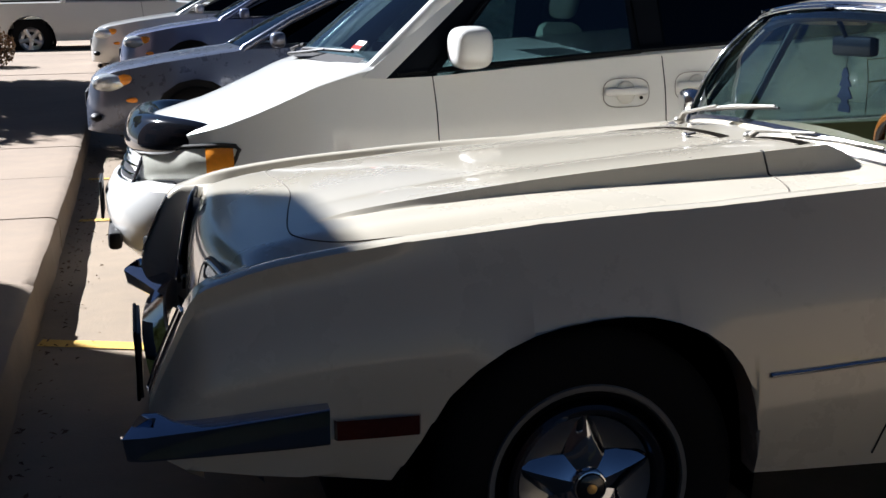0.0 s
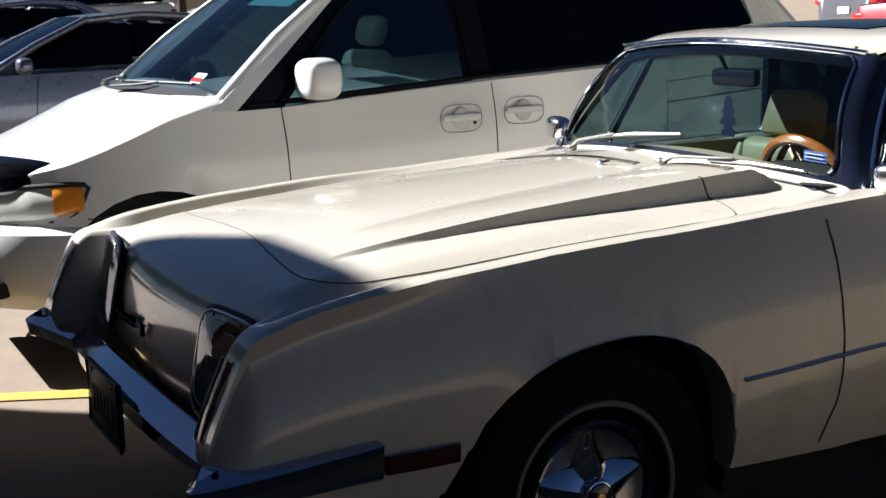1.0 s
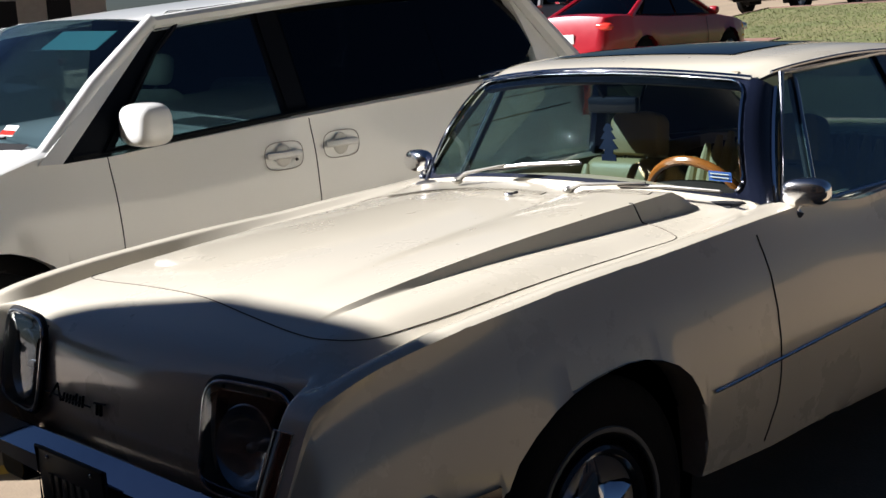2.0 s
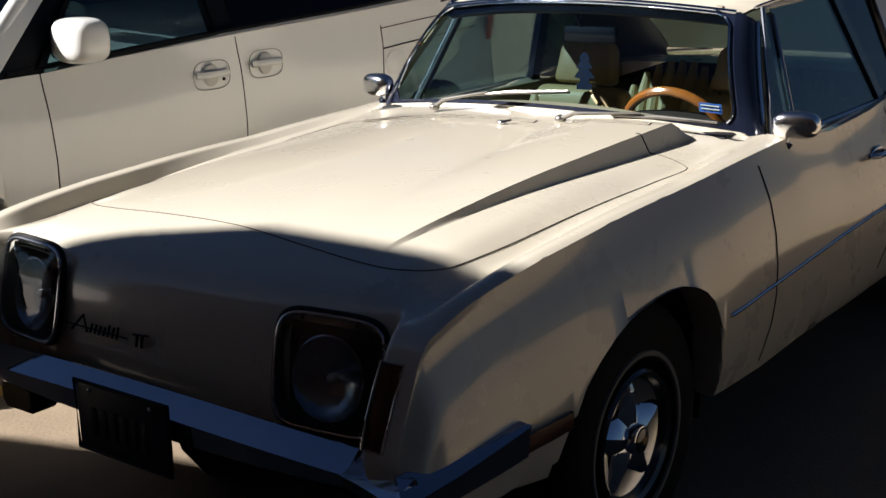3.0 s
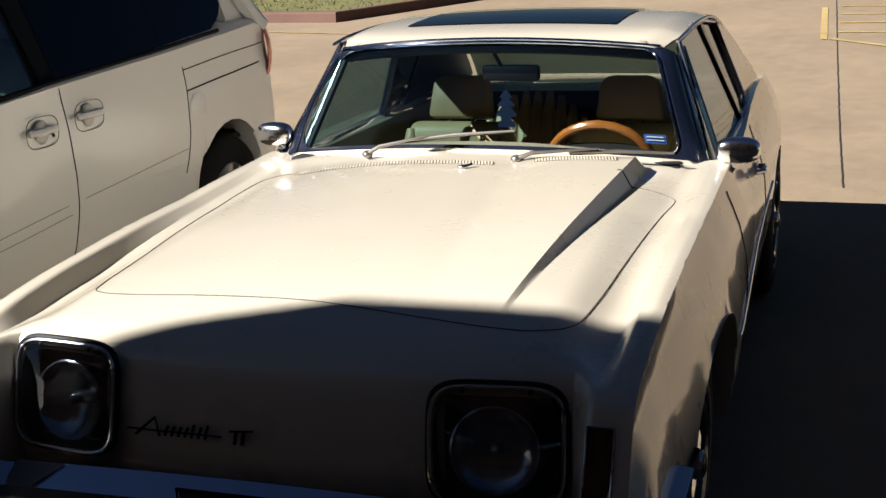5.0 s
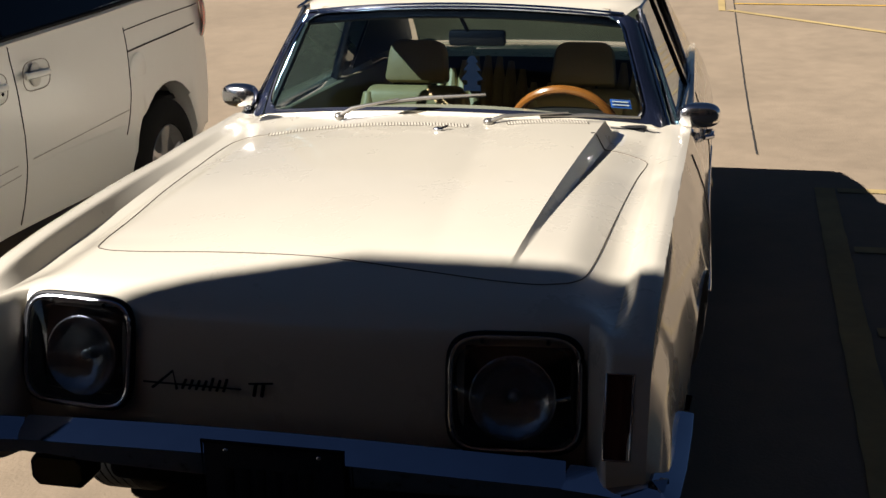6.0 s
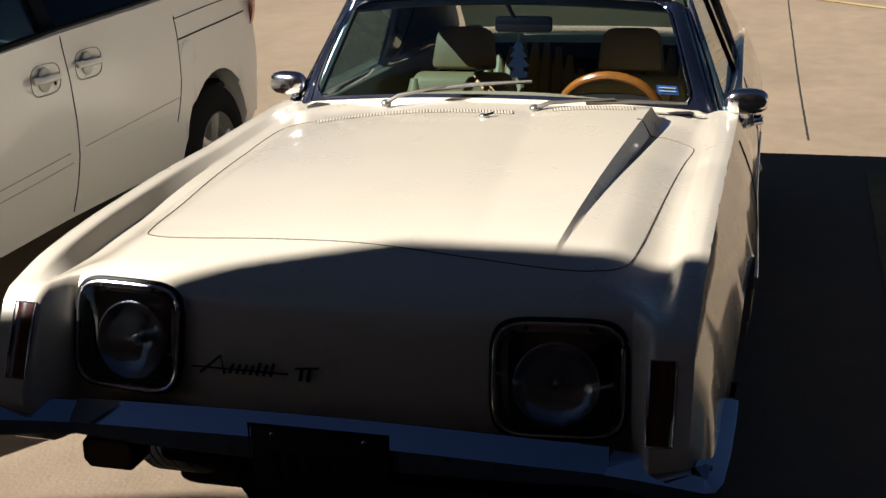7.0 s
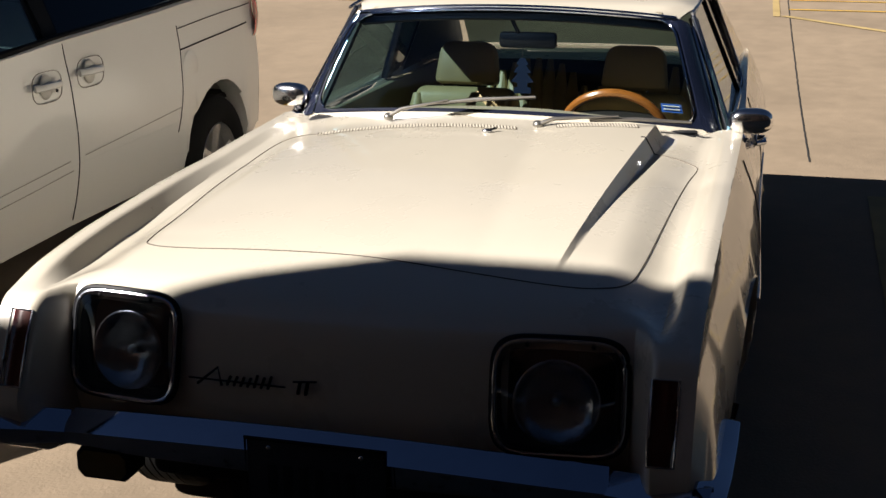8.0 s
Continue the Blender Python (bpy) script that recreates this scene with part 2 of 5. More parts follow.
# ---- ground ----
ASPHALT = mat("sunlit_concrete", (0.213, 0.164, 0.108), 0.9, var=0.16, scale=5, bump=0.25, bscale=70)
WALK = mat("sidewalk_concrete", (0.215, 0.163, 0.112), 0.9, var=0.14, scale=6, bump=0.25, bscale=80)
JOINT = mat("joint_dirt", (0.10, 0.08, 0.06), 0.95, var=0.3, scale=12)
YELLOW = mat("yellow_paint", (0.50, 0.30, 0.035), 0.75, var=0.22, scale=9, bump=0.3, bscale=70)
FADED = mat("faded_yellow_paint", (0.34, 0.25, 0.10), 0.85, var=0.25, scale=6)
GRASS_SOIL = mat("dry_grass_soil", (0.085, 0.112, 0.028), 0.95, var=0.3, color2=(0.135, 0.118, 0.048), scale=3, bump=0.5, bscale=40)
BRICK = mat("brick_wall", (0.15, 0.09, 0.065), 0.85, var=0.2, scale=7, bump=0.3)
STUCCO = mat("pale_stucco", (0.40, 0.36, 0.30), 0.9, var=0.12, scale=5, bump=0.3)
ROOFING = mat("dark_roofing", (0.07, 0.06, 0.055), 0.9, var=0.2, scale=8)
KERB_X = -1.36
xs = np.concatenate([np.array([-300, -120, -60, -30, -15, -8, -5]), np.linspace(-3, 12, 61), np.array([14, 17, 20, 25, 30, 40, 55, 80, 150, 400])])
ys = np.concatenate([np.array([-400, -150, -60, -25, -12, -8]), np.linspace(-5, 12, 30), np.array([15, 18, 20, 22, 24, 27, 30, 34, 45, 70, 120, 300])])
g = grid_bm([[(x, y, ground_z(x, y)) for y in ys] for x in xs])
ground = new("ground", to_mesh("ground", g, ASPHALT))
tagged(ground, "wide tan concrete parking lot with cracks and stains", "ground", kind="structure")

# raised sidewalk: a bed in the joints and separate slabs that end in the worn kerb
prof = [(-60, 0.175), (-5.55, 0.175), (-1.43, 0.175), (-1.39, 0.15), (-1.375, -0.02)]
sidewalk = new("pavement", to_mesh("pavement", grid_bm([[(x, y, z + ground_z(0, y)) for x, z in prof] for y in np.arange(-40, 34.2, 0.6)]), JOINT))
tagged(sidewalk, "raised pale concrete sidewalk of large slabs with a worn kerb", "sidewalk", kind="structure")
rs = random.Random(2)


def slab_mesh(seed):
    """One slab across the walk, its kerb edge rounded and uneven."""
    rk = random.Random(seed)
    sec = [(-1.97, -0.05), (-1.97, 0.024), (-1.95, 0.0275), (-1.0, 0.028), (2.0, 0.028), (2.09, 0.027), (2.125, 0.022), (2.148, 0.010), (2.158, -0.012), (2.165, -0.20)]
    rows_k = []
    for y in (-0.944, -0.938, -0.7, -0.5, -0.3, -0.1, 0.1, 0.3, 0.5, 0.7, 0.938, 0.944):
        w = rk.uniform(-0.006, 0.004)
        low = -0.006 if abs(y) > 0.94 else 0.0
        rows_k.append([(x + (w if x > 2.05 else 0), y, z + low + (w * 0.5 if x > 2.05 else 0)) for x, z in sec])
    bmk = grid_bm(rows_k)
    for r in (rows_k[0], rows_k[-1]):
        cap(bmk, r)
    return to_mesh("slab", bmk, WALK)


slab_meshes = [slab_mesh(k) for k in range(5)]
for iy in range(-11, 15):
    yc = 5.31 + iy * 1.90
    so = new("slab", slab_meshes[iy % 5])
    so.parent = sidewalk
    tip = math.degrees(math.atan((ground_z(0, yc + 0.9) - ground_z(0, yc - 0.9)) / 1.8))
    so.matrix_basis = pose(-3.52, yc, 0.177 + ground_z(0, yc) + rs.uniform(-0.002, 0.002), tip + rs.uniform(-0.05, 0.05), rs.uniform(-0.03, 0.03), 0)
gut = bmesh.new()
rl = random.Random(7)
for _ in range(420):
    y = rl.uniform(-1, 14)
    x = KERB_X + 0.03 + abs(rl.gauss(0, 0.09))
    sz = rl.uniform(0.008, 0.028)
    q = Euler((rl.uniform(-0.5, 0.5), rl.uniform(-0.5, 0.5), rl.random() * 6.3)).to_matrix()
    gut.faces.new([gut.verts.new(Vector((x, y, 0.012 + ground_z(0, y))) + q @ Vector(v) * sz) for v in ((-0.6, 0, 0), (0, -0.3, 0.15), (0.6, 0, 0), (0, 0.3, 0.15))])
tagged(new("leaf_litter", to_mesh("leaf_litter", gut, mat("dead_leaves", (0.10, 0.055, 0.025), 0.8, var=0.4, scale=30), smooth=False)), "dry leaf litter lying in the gutter", "leaves", kind="stuff")


def strip(name, pts, width, label, z=0.006, material=YELLOW):
    """A painted line on the ground."""
    rows = []
    p = [Vector((a, b, 0)) for a, b in pts]
    d = (p[-1] - p[0]).normalized()
    s = Vector((-d.y, d.x, 0)) * width / 2
    for a, b in zip(p[:-1], p[1:]):
        n = max(2, int((b - a).length / 0.12))
        for k in range(n + 1):
            q = a.lerp(b, k / n)
            w = 1 + 0.10 * noise.noise(q * 5)
            rows.append([(*(q + s * w * e).xy, ground_z(q.x, q.y) + z) for e in (-1, 0, 1)])
    ob = new(name, to_mesh(name, grid_bm(rows), material))
    return tagged(ob, label, "road marking", kind="structure")


strip("parking_line", [(-1.34, 2.17), (0.07, 1.54), (3.9, 1.30)], 0.11, "worn yellow painted parking line on concrete")
strip("parking_line", [(-1.30, 5.45), (3.9, 5.2)], 0.10, "worn yellow painted parking line on concrete")
strip("parking_line", [(-1.30, 7.5), (3.9, 7.3)], 0.10, "worn yellow painted parking line on concrete")
strip("parking_line", [(-1.30, -1.42), (4.25, -1.46)], 0.115, "faded yellow painted edge line of the access aisle", material=FADED)
for xx in (0.55, 1.75, 2.95, 4.2):
    strip("parking_line", [(xx, -1.53), (xx + 0.05, -3.6)], 0.10, "faded yellow painted hatch line of the access aisle", material=FADED)

# an unseen building, added so that its roof shades the front of the parked car
building = thing("building", "unseen brick building added to shade the coupe, roof outline shaped to the shadow", "building", at=(-10.5, -16.6, 0))
part("wall", box(-10.5, -16.4, 2.1, 9.9, 46.7, 4.2), BRICK, building)
# Steps follow the shadow edge; the high ridge cuts light bounced off the lot.
roof_line = [(7.0, 4.18), (6.86, 4.6), (6.93, 5.0), (6.98, 5.15), (6.92, 5.35), (6.5, 5.58), (6.05, 5.68), (5.82, 5.74), (5.64, 6.0), (5.45, 6.17), (4.45, 6.2), (3.9, 6.75), (2.6, 7.9), (0.6, 8.6), (-39.8, 8.6), (-39.8, 4.18)]
part("roof", prism([(-5.5, y, z) for y, z in roof_line], (-10, 0, 0)), ROOFING, building, smooth=False)
for k in range(9):
    for zc in (1.35, 3.3):
        wn = part("window", box(-5.53, 4.2 - k * 3.2, zc, 0.06, 1.6, 1.2, 0.01), BLACK, building)
        part("window_frame", box(-5.50, 4.2 - k * 3.2, zc - 0.62, 0.08, 1.7, 0.06, 0.01), STEEL, wn)


# ---- wheels ----
def wheel(parent, cx, cy, cz, r, out, width=0.19, style="alloy", white=False):
    """A wheel whose face looks along out (+1 or -1 in y)."""
    m = Matrix.Translation((cx, cy, cz)) @ Matrix.Rotation(radians(90 if out < 0 else -90), 4, "X")
    rim = r * 0.60
    w = width / 2
    tyre = part("tyre", lathe([(rim, -w), (r * 0.8, -w * 1.05), (r * 0.96, -w * 0.92), (r * 0.992, -w * 0.78), *[(r - d, w * (c + e)) for c in (-0.6, -0.3, 0.0, 0.3, 0.6) for e, d in ((-0.13, 0.0), (-0.02, 0.0), (-0.01, 0.007), (0.03, 0.007), (0.04, 0.0), (0.13, 0.0))], (r * 0.992, w * 0.78), (r * 0.96, w * 0.92), (r * 0.85, w * 1.06), (r * 0.72, w * 1.08), (rim, w)], m, 48), RUBBER, parent)
    if white:
        part("whitewall", lathe([(0.209, w * 1.03), (0.212, w * 1.085), (0.222, w * 1.095), (0.225, w * 1.03)], m, 48), WALL_RING, tyre, "thin white sidewall ring")
    part("rim_back", lathe([(0.0, -0.01), (rim * 0.9, 0.0), (rim, w * 0.9), (rim * 0.97, w), (rim * 0.86, w * 0.5), (rim * 0.5, w * 0.2), (0, w * 0.15)], m, 40), BLACK if style == "turbine" else ALLOY, tyre)
    if style == "turbine":
        part("trim_ring", lathe([(0.150, w * 0.7), (0.158, w * 1.0), (0.170, w * 1.08), (0.178, w * 1.0), (0.180, w * 0.8)], m, 48), BLACKPAINT, tyre, "dark glossy trim ring")
        part("cover_dish", lathe([(0.03, w * 0.62), (0.09, w * 0.66), (0.135, w * 0.74), (0.149, w * 0.80), (0.152, w * 0.7)], m, 40), STEEL, tyre, "grey dished wheel cover")
        bm = bmesh.new()
        for k in range(5):
            a = math.pi * 2 * k / 5 + 0.32
            rot = m @ Matrix.Rotation(a, 4, "Z")
            pts = []
            for rr, hw, h in ((0.030, 0.054, 0.094), (0.052, 0.052, 0.095), (0.075, 0.044, 0.094), (0.105, 0.035, 0.091), (0.130, 0.032, 0.086), (0.150, 0.033, 0.079)):
                pts.append([rot @ Vector((rr, s * hw, h * w / 0.095 - abs(s) ** 1.5 * 0.026)) for s in (-1, -0.55, 0, 0.55, 1)])
            grid_bm(pts, bm)
        part("spoke_cover", bm, CHROME, tyre, "polished five-spoke wheel cover", sharp=25)
        part("hub_cap", lathe([(0.040, w * 0.7), (0.039, w * 1.10), (0.036, w * 1.16), (0.033, w * 1.17)], m, 28), CHROME, tyre, "bright ring round the centre cap")
        part("cap_dome", lathe([(0.034, w * 1.12), (0.030, w * 1.2), (0.016, w * 1.25), (0, w * 1.26)], m, 24), BLACKPAINT, tyre, "dark domed centre cap")
        part("cap_emblem", lathe([(0.012, w * 1.245), (0.010, w * 1.28), (0, w * 1.29)], m, 16), mat("brass_emblem", (0.62, 0.42, 0.16), 0.3, metal=0.9, var=0.1), tyre, "small brass-coloured emblem")
    else:
        bm = bmesh.new()
        for k in range(5):
            rot = m @ Matrix.Rotation(math.pi * 2 * k / 5 + 0.2, 4, "Z")
            pts = [[rot @ Vector((rr, s * hw, w * h - abs(s) * 0.012)) for s in (-1, -0.5, 0, 0.5, 1)] for rr, hw, h in ((0.02, 0.045, 0.8), (rim * 0.5, 0.035, 0.85), (rim * 0.96, 0.055, 0.92))]
            grid_bm(pts, bm)
        part("spoke_cover", bm, ALLOY, tyre, sharp=30)
        part("hub_cap", lathe([(0.05, w * 0.7), (0.045, w * 0.95), (0, w)], m, 20), ALLOY, tyre)
    return tyre


# ---- the cream coupe ----
coupe = thing("coupe", "cream two-door classic coupe with chrome trim, nosed in at the kerb", "car", at=(1.5, 0, 0))
A_PTS = [(-0.70, 0.44), (-0.745, 0.47), (-0.778, 0.54), (-0.787, 0.60), (-0.785, 0.66), (-0.777, 0.73), (-0.762, 0.785), (-0.735, 0.82), (-0.69, 0.846),
         (-0.60, 0.873), (-0.45, 0.905), (-0.25, 0.932), (0.0, 0.955), (0.30, 0.975), (0.62, 0.995), (0.95, 1.01)]
B_PTS = [(-0.80, 0.44), (-0.845, 0.47), (-0.885, 0.54), (-0.90, 0.59), (-0.885, 0.645), (-0.85, 0.72), (-0.818, 0.785), (-0.788, 0.82), (-0.74, 0.838),
         (-0.63, 0.864), (-0.43, 0.889), (-0.25, 0.903), (0.0, 0.92), (0.30, 0.93), (0.62, 0.934), (0.95, 0.935)]
SPAN = 8
AC, BC = curve(A_PTS, SPAN), curve(B_PTS, SPAN)


def bulge(x, y):
    """The raised wedge on the driver's side of the bonnet."""
    if x < -0.54 or x > 0.765:
        return 0.0
    t = min(1.0, (x + 0.54) / 1.34)
    crease = -0.448 - 0.100 * t
    inner = -0.27 + 0.095 * t
    high = 0.004 + 0.056 * t
    up = min(1.0, max(0.0, (inner - y) / (inner - crease))) ** 0.8 if y > crease else 1.0 - min(1.0, (crease - y) / (0.008 + 0.42 * high))
    return high * up * sstep(-0.54, -0.45, x) * (1 - sstep(0.728, 0.765, x))


def top_point(i, y):
    """The upper skin: nose and bonnet in the middle, raised fenders outside."""
    a, b = AC[i], BC[i]
    ay = abs(y)
    w = sstep(0.655, 0.72, ay)
    s = i / SPAN
    edge = b[1] - 0.008 if s >= 10 else (a[1] if s <= 8.5 else a[1] + (b[1] - 0.008 - a[1]) * (s - 8.5) / 1.5)
    za = a[1] - max(0.0, a[1] - edge) * min(1.0, ay / 0.69) ** 2.2 if s > 8.5 else a[1]
    xa = a[0] + 0.045 * (ay / 0.66) ** 2 * (1 - sstep(5.5, 9.5, s))
    x = xa + (b[0] - xa) * w
    z = za + (b[1] - za) * w
    deep = 0.042 * sstep(7.4, 9.6, s) * (1 - 0.62 * sstep(10.5, 13.5, s)) * (1 - sstep(13.5, 15, s))
    z -= deep * (sstep(0.56, 0.71, ay) if ay < 0.713 else 1 - min(1.0, (ay - 0.713) / 0.036))
    z += deep * 0.12 * math.exp(-((ay - 0.775) / 0.025) ** 2)
    if ay > 0.77:
        z -= 0.004 * ((ay - 0.77) / 0.03) ** 2 * sstep(6.0, 8.0, s)
    z += bulge(x, y)
    if s > 13:
        z += (s - 13) / 2 * 0.028 * sstep(0.5, 0.68, ay)
    if x > 0.70 and ay < 0.70:
        foot = 0.79 + 0.115 * (y / 0.68) ** 2
        rise = 1.006 - 0.047 * (y / 0.68) ** 2 - z
        z += max(0.0, rise) * sstep(0.70, foot - 0.005, x) * (1 - sstep(0.66, 0.70, ay))
    return (x, y, z)


ycols = sorted(set([round(v, 4) for v in np.concatenate([np.arange(-0.80, 0.801, 0.02), np.arange(-0.528, -0.42, 0.004), np.arange(0.70, 0.80, 0.0065), -np.arange(0.70, 0.80, 0.0065)])]))


CREST_I = list(range(3 * SPAN, len(AC)))
CREST = [(top_point(i, 0.80)[0], top_point(i, 0.80)[2]) for i in CREST_I] + [(1.3, 0.925), (1.7, 0.938), (2.1, 0.975), (2.5, 0.985), (3.0, 0.965), (3.5, 0.93), (3.9, 0.86)]


def crest(x):
    return lerp(x, CREST)


BOTTOM = [(-0.90, 0.55), (-0.87, 0.50), (-0.83, 0.475), (-0.70, 0.45), (-0.43, 0.41), (-0.40, 0.45), (-0.37, 0.49), (-0.31, 0.582), (-0.25, 0.634), (-0.19, 0.672), (-0.13, 0.697), (-0.07, 0.711), (0.0, 0.720), (0.06, 0.723),
          (0.12, 0.718), (0.18, 0.702), (0.24, 0.676), (0.29, 0.638), (0.32, 0.600), (0.345, 0.55), (0.358, 0.50), (0.364, 0.44), (0.37, 0.345), (0.7, 0.33), (1.5, 0.31), (2.38, 0.31), (2.40, 0.45),
          (2.45, 0.54), (2.55, 0.63), (2.70, 0.68), (2.85, 0.68), (3.0, 0.63), (3.10, 0.54), (3.15, 0.42), (3.5, 0.40), (3.9, 0.46)]
PLAN = [(-0.90, -0.035), (-0.85, -0.030), (-0.55, -0.028), (-0.2, -0.008), (0.2, 0.008), (0.45, 0.008), (0.7, 0.0), (1.3, -0.022), (1.8, -0.032), (2.4, -0.040), (2.9, -0.045), (3.5, -0.08), (3.9, -0.14)]
TUCK = [(0.9, 0.0), (1.4, 0.012), (1.8, 0.026), (2.5, 0.052), (3.2, 0.075), (3.9, 0.12)]
sx = sorted(set([round(v, 3) for v in np.concatenate([np.arange(-0.90, -0.7, 0.0125), np.arange(-0.7, 1.0, 0.02), np.arange(1.0, 3.91, 0.05), np.array([b[0] for b in BOTTOM])])]))
sx = [v for v in sx if v > 0.96 or v in [b[0] for b in BOTTOM]] + [top_point(i, 0.80)[0] for i in CREST_I]
sx = sorted(v for v in set(sx) if v >= CREST[0][0])


def side_row(x):
    zt, zb, dy = crest(x), lerp(x, BOTTOM), lerp(x, PLAN)
    pts = []
    for f, y in ((0.0, 0.80), (0.010, 0.8022), (0.03, 0.8068), (0.07, 0.816), (0.13, 0.832), (0.22, 0.853), (0.36, 0.872), (0.5, 0.879), (0.65, 0.878), (0.8, 0.870), (0.9, 0.860), (1.0, 0.845)):
        z = zt - (zt - 0.33) * f
        k = min(1.0, (f / 0.1))
        if z < zb:
            z = zb
        pts.append((y + dy * k - lerp(x, TUCK) * (1 - k), z))
    # turn under at the lower edge
    yl = pts[-1][0]
    pts.append((yl - 0.012, zb - 0.004))
    pts.append((yl - 0.06, zb + 0.004))
    return pts


def side_y(x, z):
    """Half width of the body side at a height."""
    row = side_row(x)[:-2]
    zz = [p[1] for p in row][::-1]
    yy = [p[0] for p in row][::-1]
    return float(np.interp(z, zz, yy))


def col(i, y):
    """Keeps one grid line on the wedge's crease."""
    t = min(1.0, max(0.0, (AC[i][0] + 0.54) / 1.34))
    return y - 0.100 * t * math.exp(-((y + 0.448) / 0.2) ** 2) * sstep(-0.80, -0.60, y)


bm = grid_bm([[top_point(i, col(i, y)) for y in ycols] for i in range(len(AC))])
for sgn in (-1, 1):
    grid_bm([[(x, sgn * y, z) for y, z in side_row(x)] for x in sx], bm)
bmesh.ops.remove_doubles(bm, verts=bm.verts, dist=0.0008)
holes = [f for f in bm.faces if f.calc_center_median().x < -0.70 and abs(abs(f.calc_center_median().y) - 0.512) < 0.120 and abs(f.calc_center_median().z - 0.70 - math.copysign(0.013, f.calc_center_median().y)) < 0.100]
bmesh.ops.delete(bm, geom=holes, context="FACES")
part("body_shell", bm, CREAM, coupe, sharp=28)

# rear deck, tail and underbody
bm = grid_bm([[(x, u * (0.80 - lerp(x, TUCK)), crest(x) - 0.01 + 0.02 * (1 - u * u)) for u in np.linspace(-1, 1, 15)] for x in (2.35, 2.6, 2.9, 3.2, 3.5, 3.75, 3.9)])
grid_bm([[(3.9 + 0.02 * z, y, 0.46 + (0.85 - 0.46) * z) for y in np.linspace(-0.66, 0.66, 9)] for z in (0, 0.5, 1)], bm)
part("rear_deck", bm, CREAM, coupe)
part("underbody", box(1.62, 0, 0.36, 4.3, 1.2, 0.20, 0.03), BLACK, coupe)
for x in (0.0, 2.77):
    for sgn in (-1, 1):
        bw = bmesh.new()
        grid_bm([[(x + 0.40 * math.cos(a), sgn * yy, 0.34 + 0.40 * math.sin(a)) for yy in (0.45, 0.80)] for a in np.linspace(-0.2, math.pi + 0.2, 20)], bw)
        cap(bw, [(x + 0.42 * math.cos(a), sgn * 0.45, 0.34 + 0.42 * math.sin(a)) for a in np.linspace(0, 2 * math.pi, 20)])
        part("wheel_well", bw, BLACK, coupe)
for x in (0.0, 2.77):
    for sgn in (-1, 1):
        wheel(coupe, x, sgn * 0.73, 0.345, 0.342, sgn, 0.185, "turbine", True)

# greenhouse
NB = 22
def ws_base(y):
    return Vector((0.79 + 0.115 * (y / 0.68) ** 2, y, 1.012 - 0.047 * (y / 0.68) ** 2))
def ws_top(y):
    return Vector((1.01 + 0.09 * (y / 0.56) ** 2, y, 1.335 - 0.038 * (y / 0.56) ** 2))
def glass_at(u, t):
    """A point on the windscreen: u across, t up."""
    a, b = ws_base(0.675 * u), ws_top(0.555 * u)
    return a.lerp(b, t) + Vector((-0.035, 0, 0.02)) * (4 * t * (1 - t))


rows = [[glass_at(-1 + 2 * k / NB, t) for t in np.linspace(0, 1, 9)] for k in range(NB + 1)]
ob = part("windscreen", grid_bm(rows), GLASS, coupe, "slightly green tinted windscreen")
shade = [[p + Vector((-0.002, 0, 0.001)) for p in r[7:]] for r in rows]
part("sun_band", grid_bm(shade), glass_mat("band_tint", (0.30, 0.42, 0.62)), ob, "blue tinted band along the top of the glass")


def screen_loop(du, dt, cu, ct, n=7):
    """A loop with rounded corners on the windscreen, inset from its edges."""
    out = []
    for su, st, a0 in ((1, 0, -90), (1, 1, 0), (-1, 1, 90), (-1, 0, 180)):
        u0, t0 = su * (1 - du - cu), (1 - dt - ct if st else dt + ct)
        for k in range(n):
            a = radians(a0 + 90 * k / (n - 1))
            out.append((u0 + cu * math.cos(a), t0 + ct * math.sin(a)))
    fine = []
    for (u1, t1), (u2, t2) in zip(out, out[1:] + out[:1]):
        m = max(1, round(max(abs(u2 - u1), abs(t2 - t1)) / 0.09))
        fine += [(u1 + (u2 - u1) * j / m, t1 + (t2 - t1) * j / m) for j in range(m)]
    return fine


inner, outer = screen_loop(0.026, 0.030, 0.075, 0.14), screen_loop(-0.004, -0.004, 0.075, 0.14)
lift = Vector((-0.004, 0, 0.003))
outer = [(max(-1.0, min(1.0, u * 1.03)), max(0.0, min(1.0, 0.5 + (t - 0.5) * 1.06))) for u, t in outer]
part("windscreen_seal", grid_bm([[glass_at(*p) + lift, glass_at(*q) + lift] for p, q in zip(inner, outer)], close_u=True), PILLAR, ob, "dark glazing seal with rounded corners")
part("windscreen_trim", tube([glass_at(*p) + lift * 1.6 for p in inner if p[1] > 0.035], 0.0042, n=6), CHROME, ob)
part("windscreen_trim", tube([r[-1] + Vector((-0.006, 0, 0.006)) for r in rows], 0.008), CHROME, ob)


def cabin_y(z):
    return 0.745 - (z - 0.94) * 0.40


def panel(name, outline, material, sgn, inset=0.0, thick=0.012, label="", parent=None):
    pts = [(x, sgn * (cabin_y(z) - inset), z) for x, z in outline]
    return part(name, prism(pts, (0, -sgn * thick, 0)), material, parent or coupe, label, smooth=False)


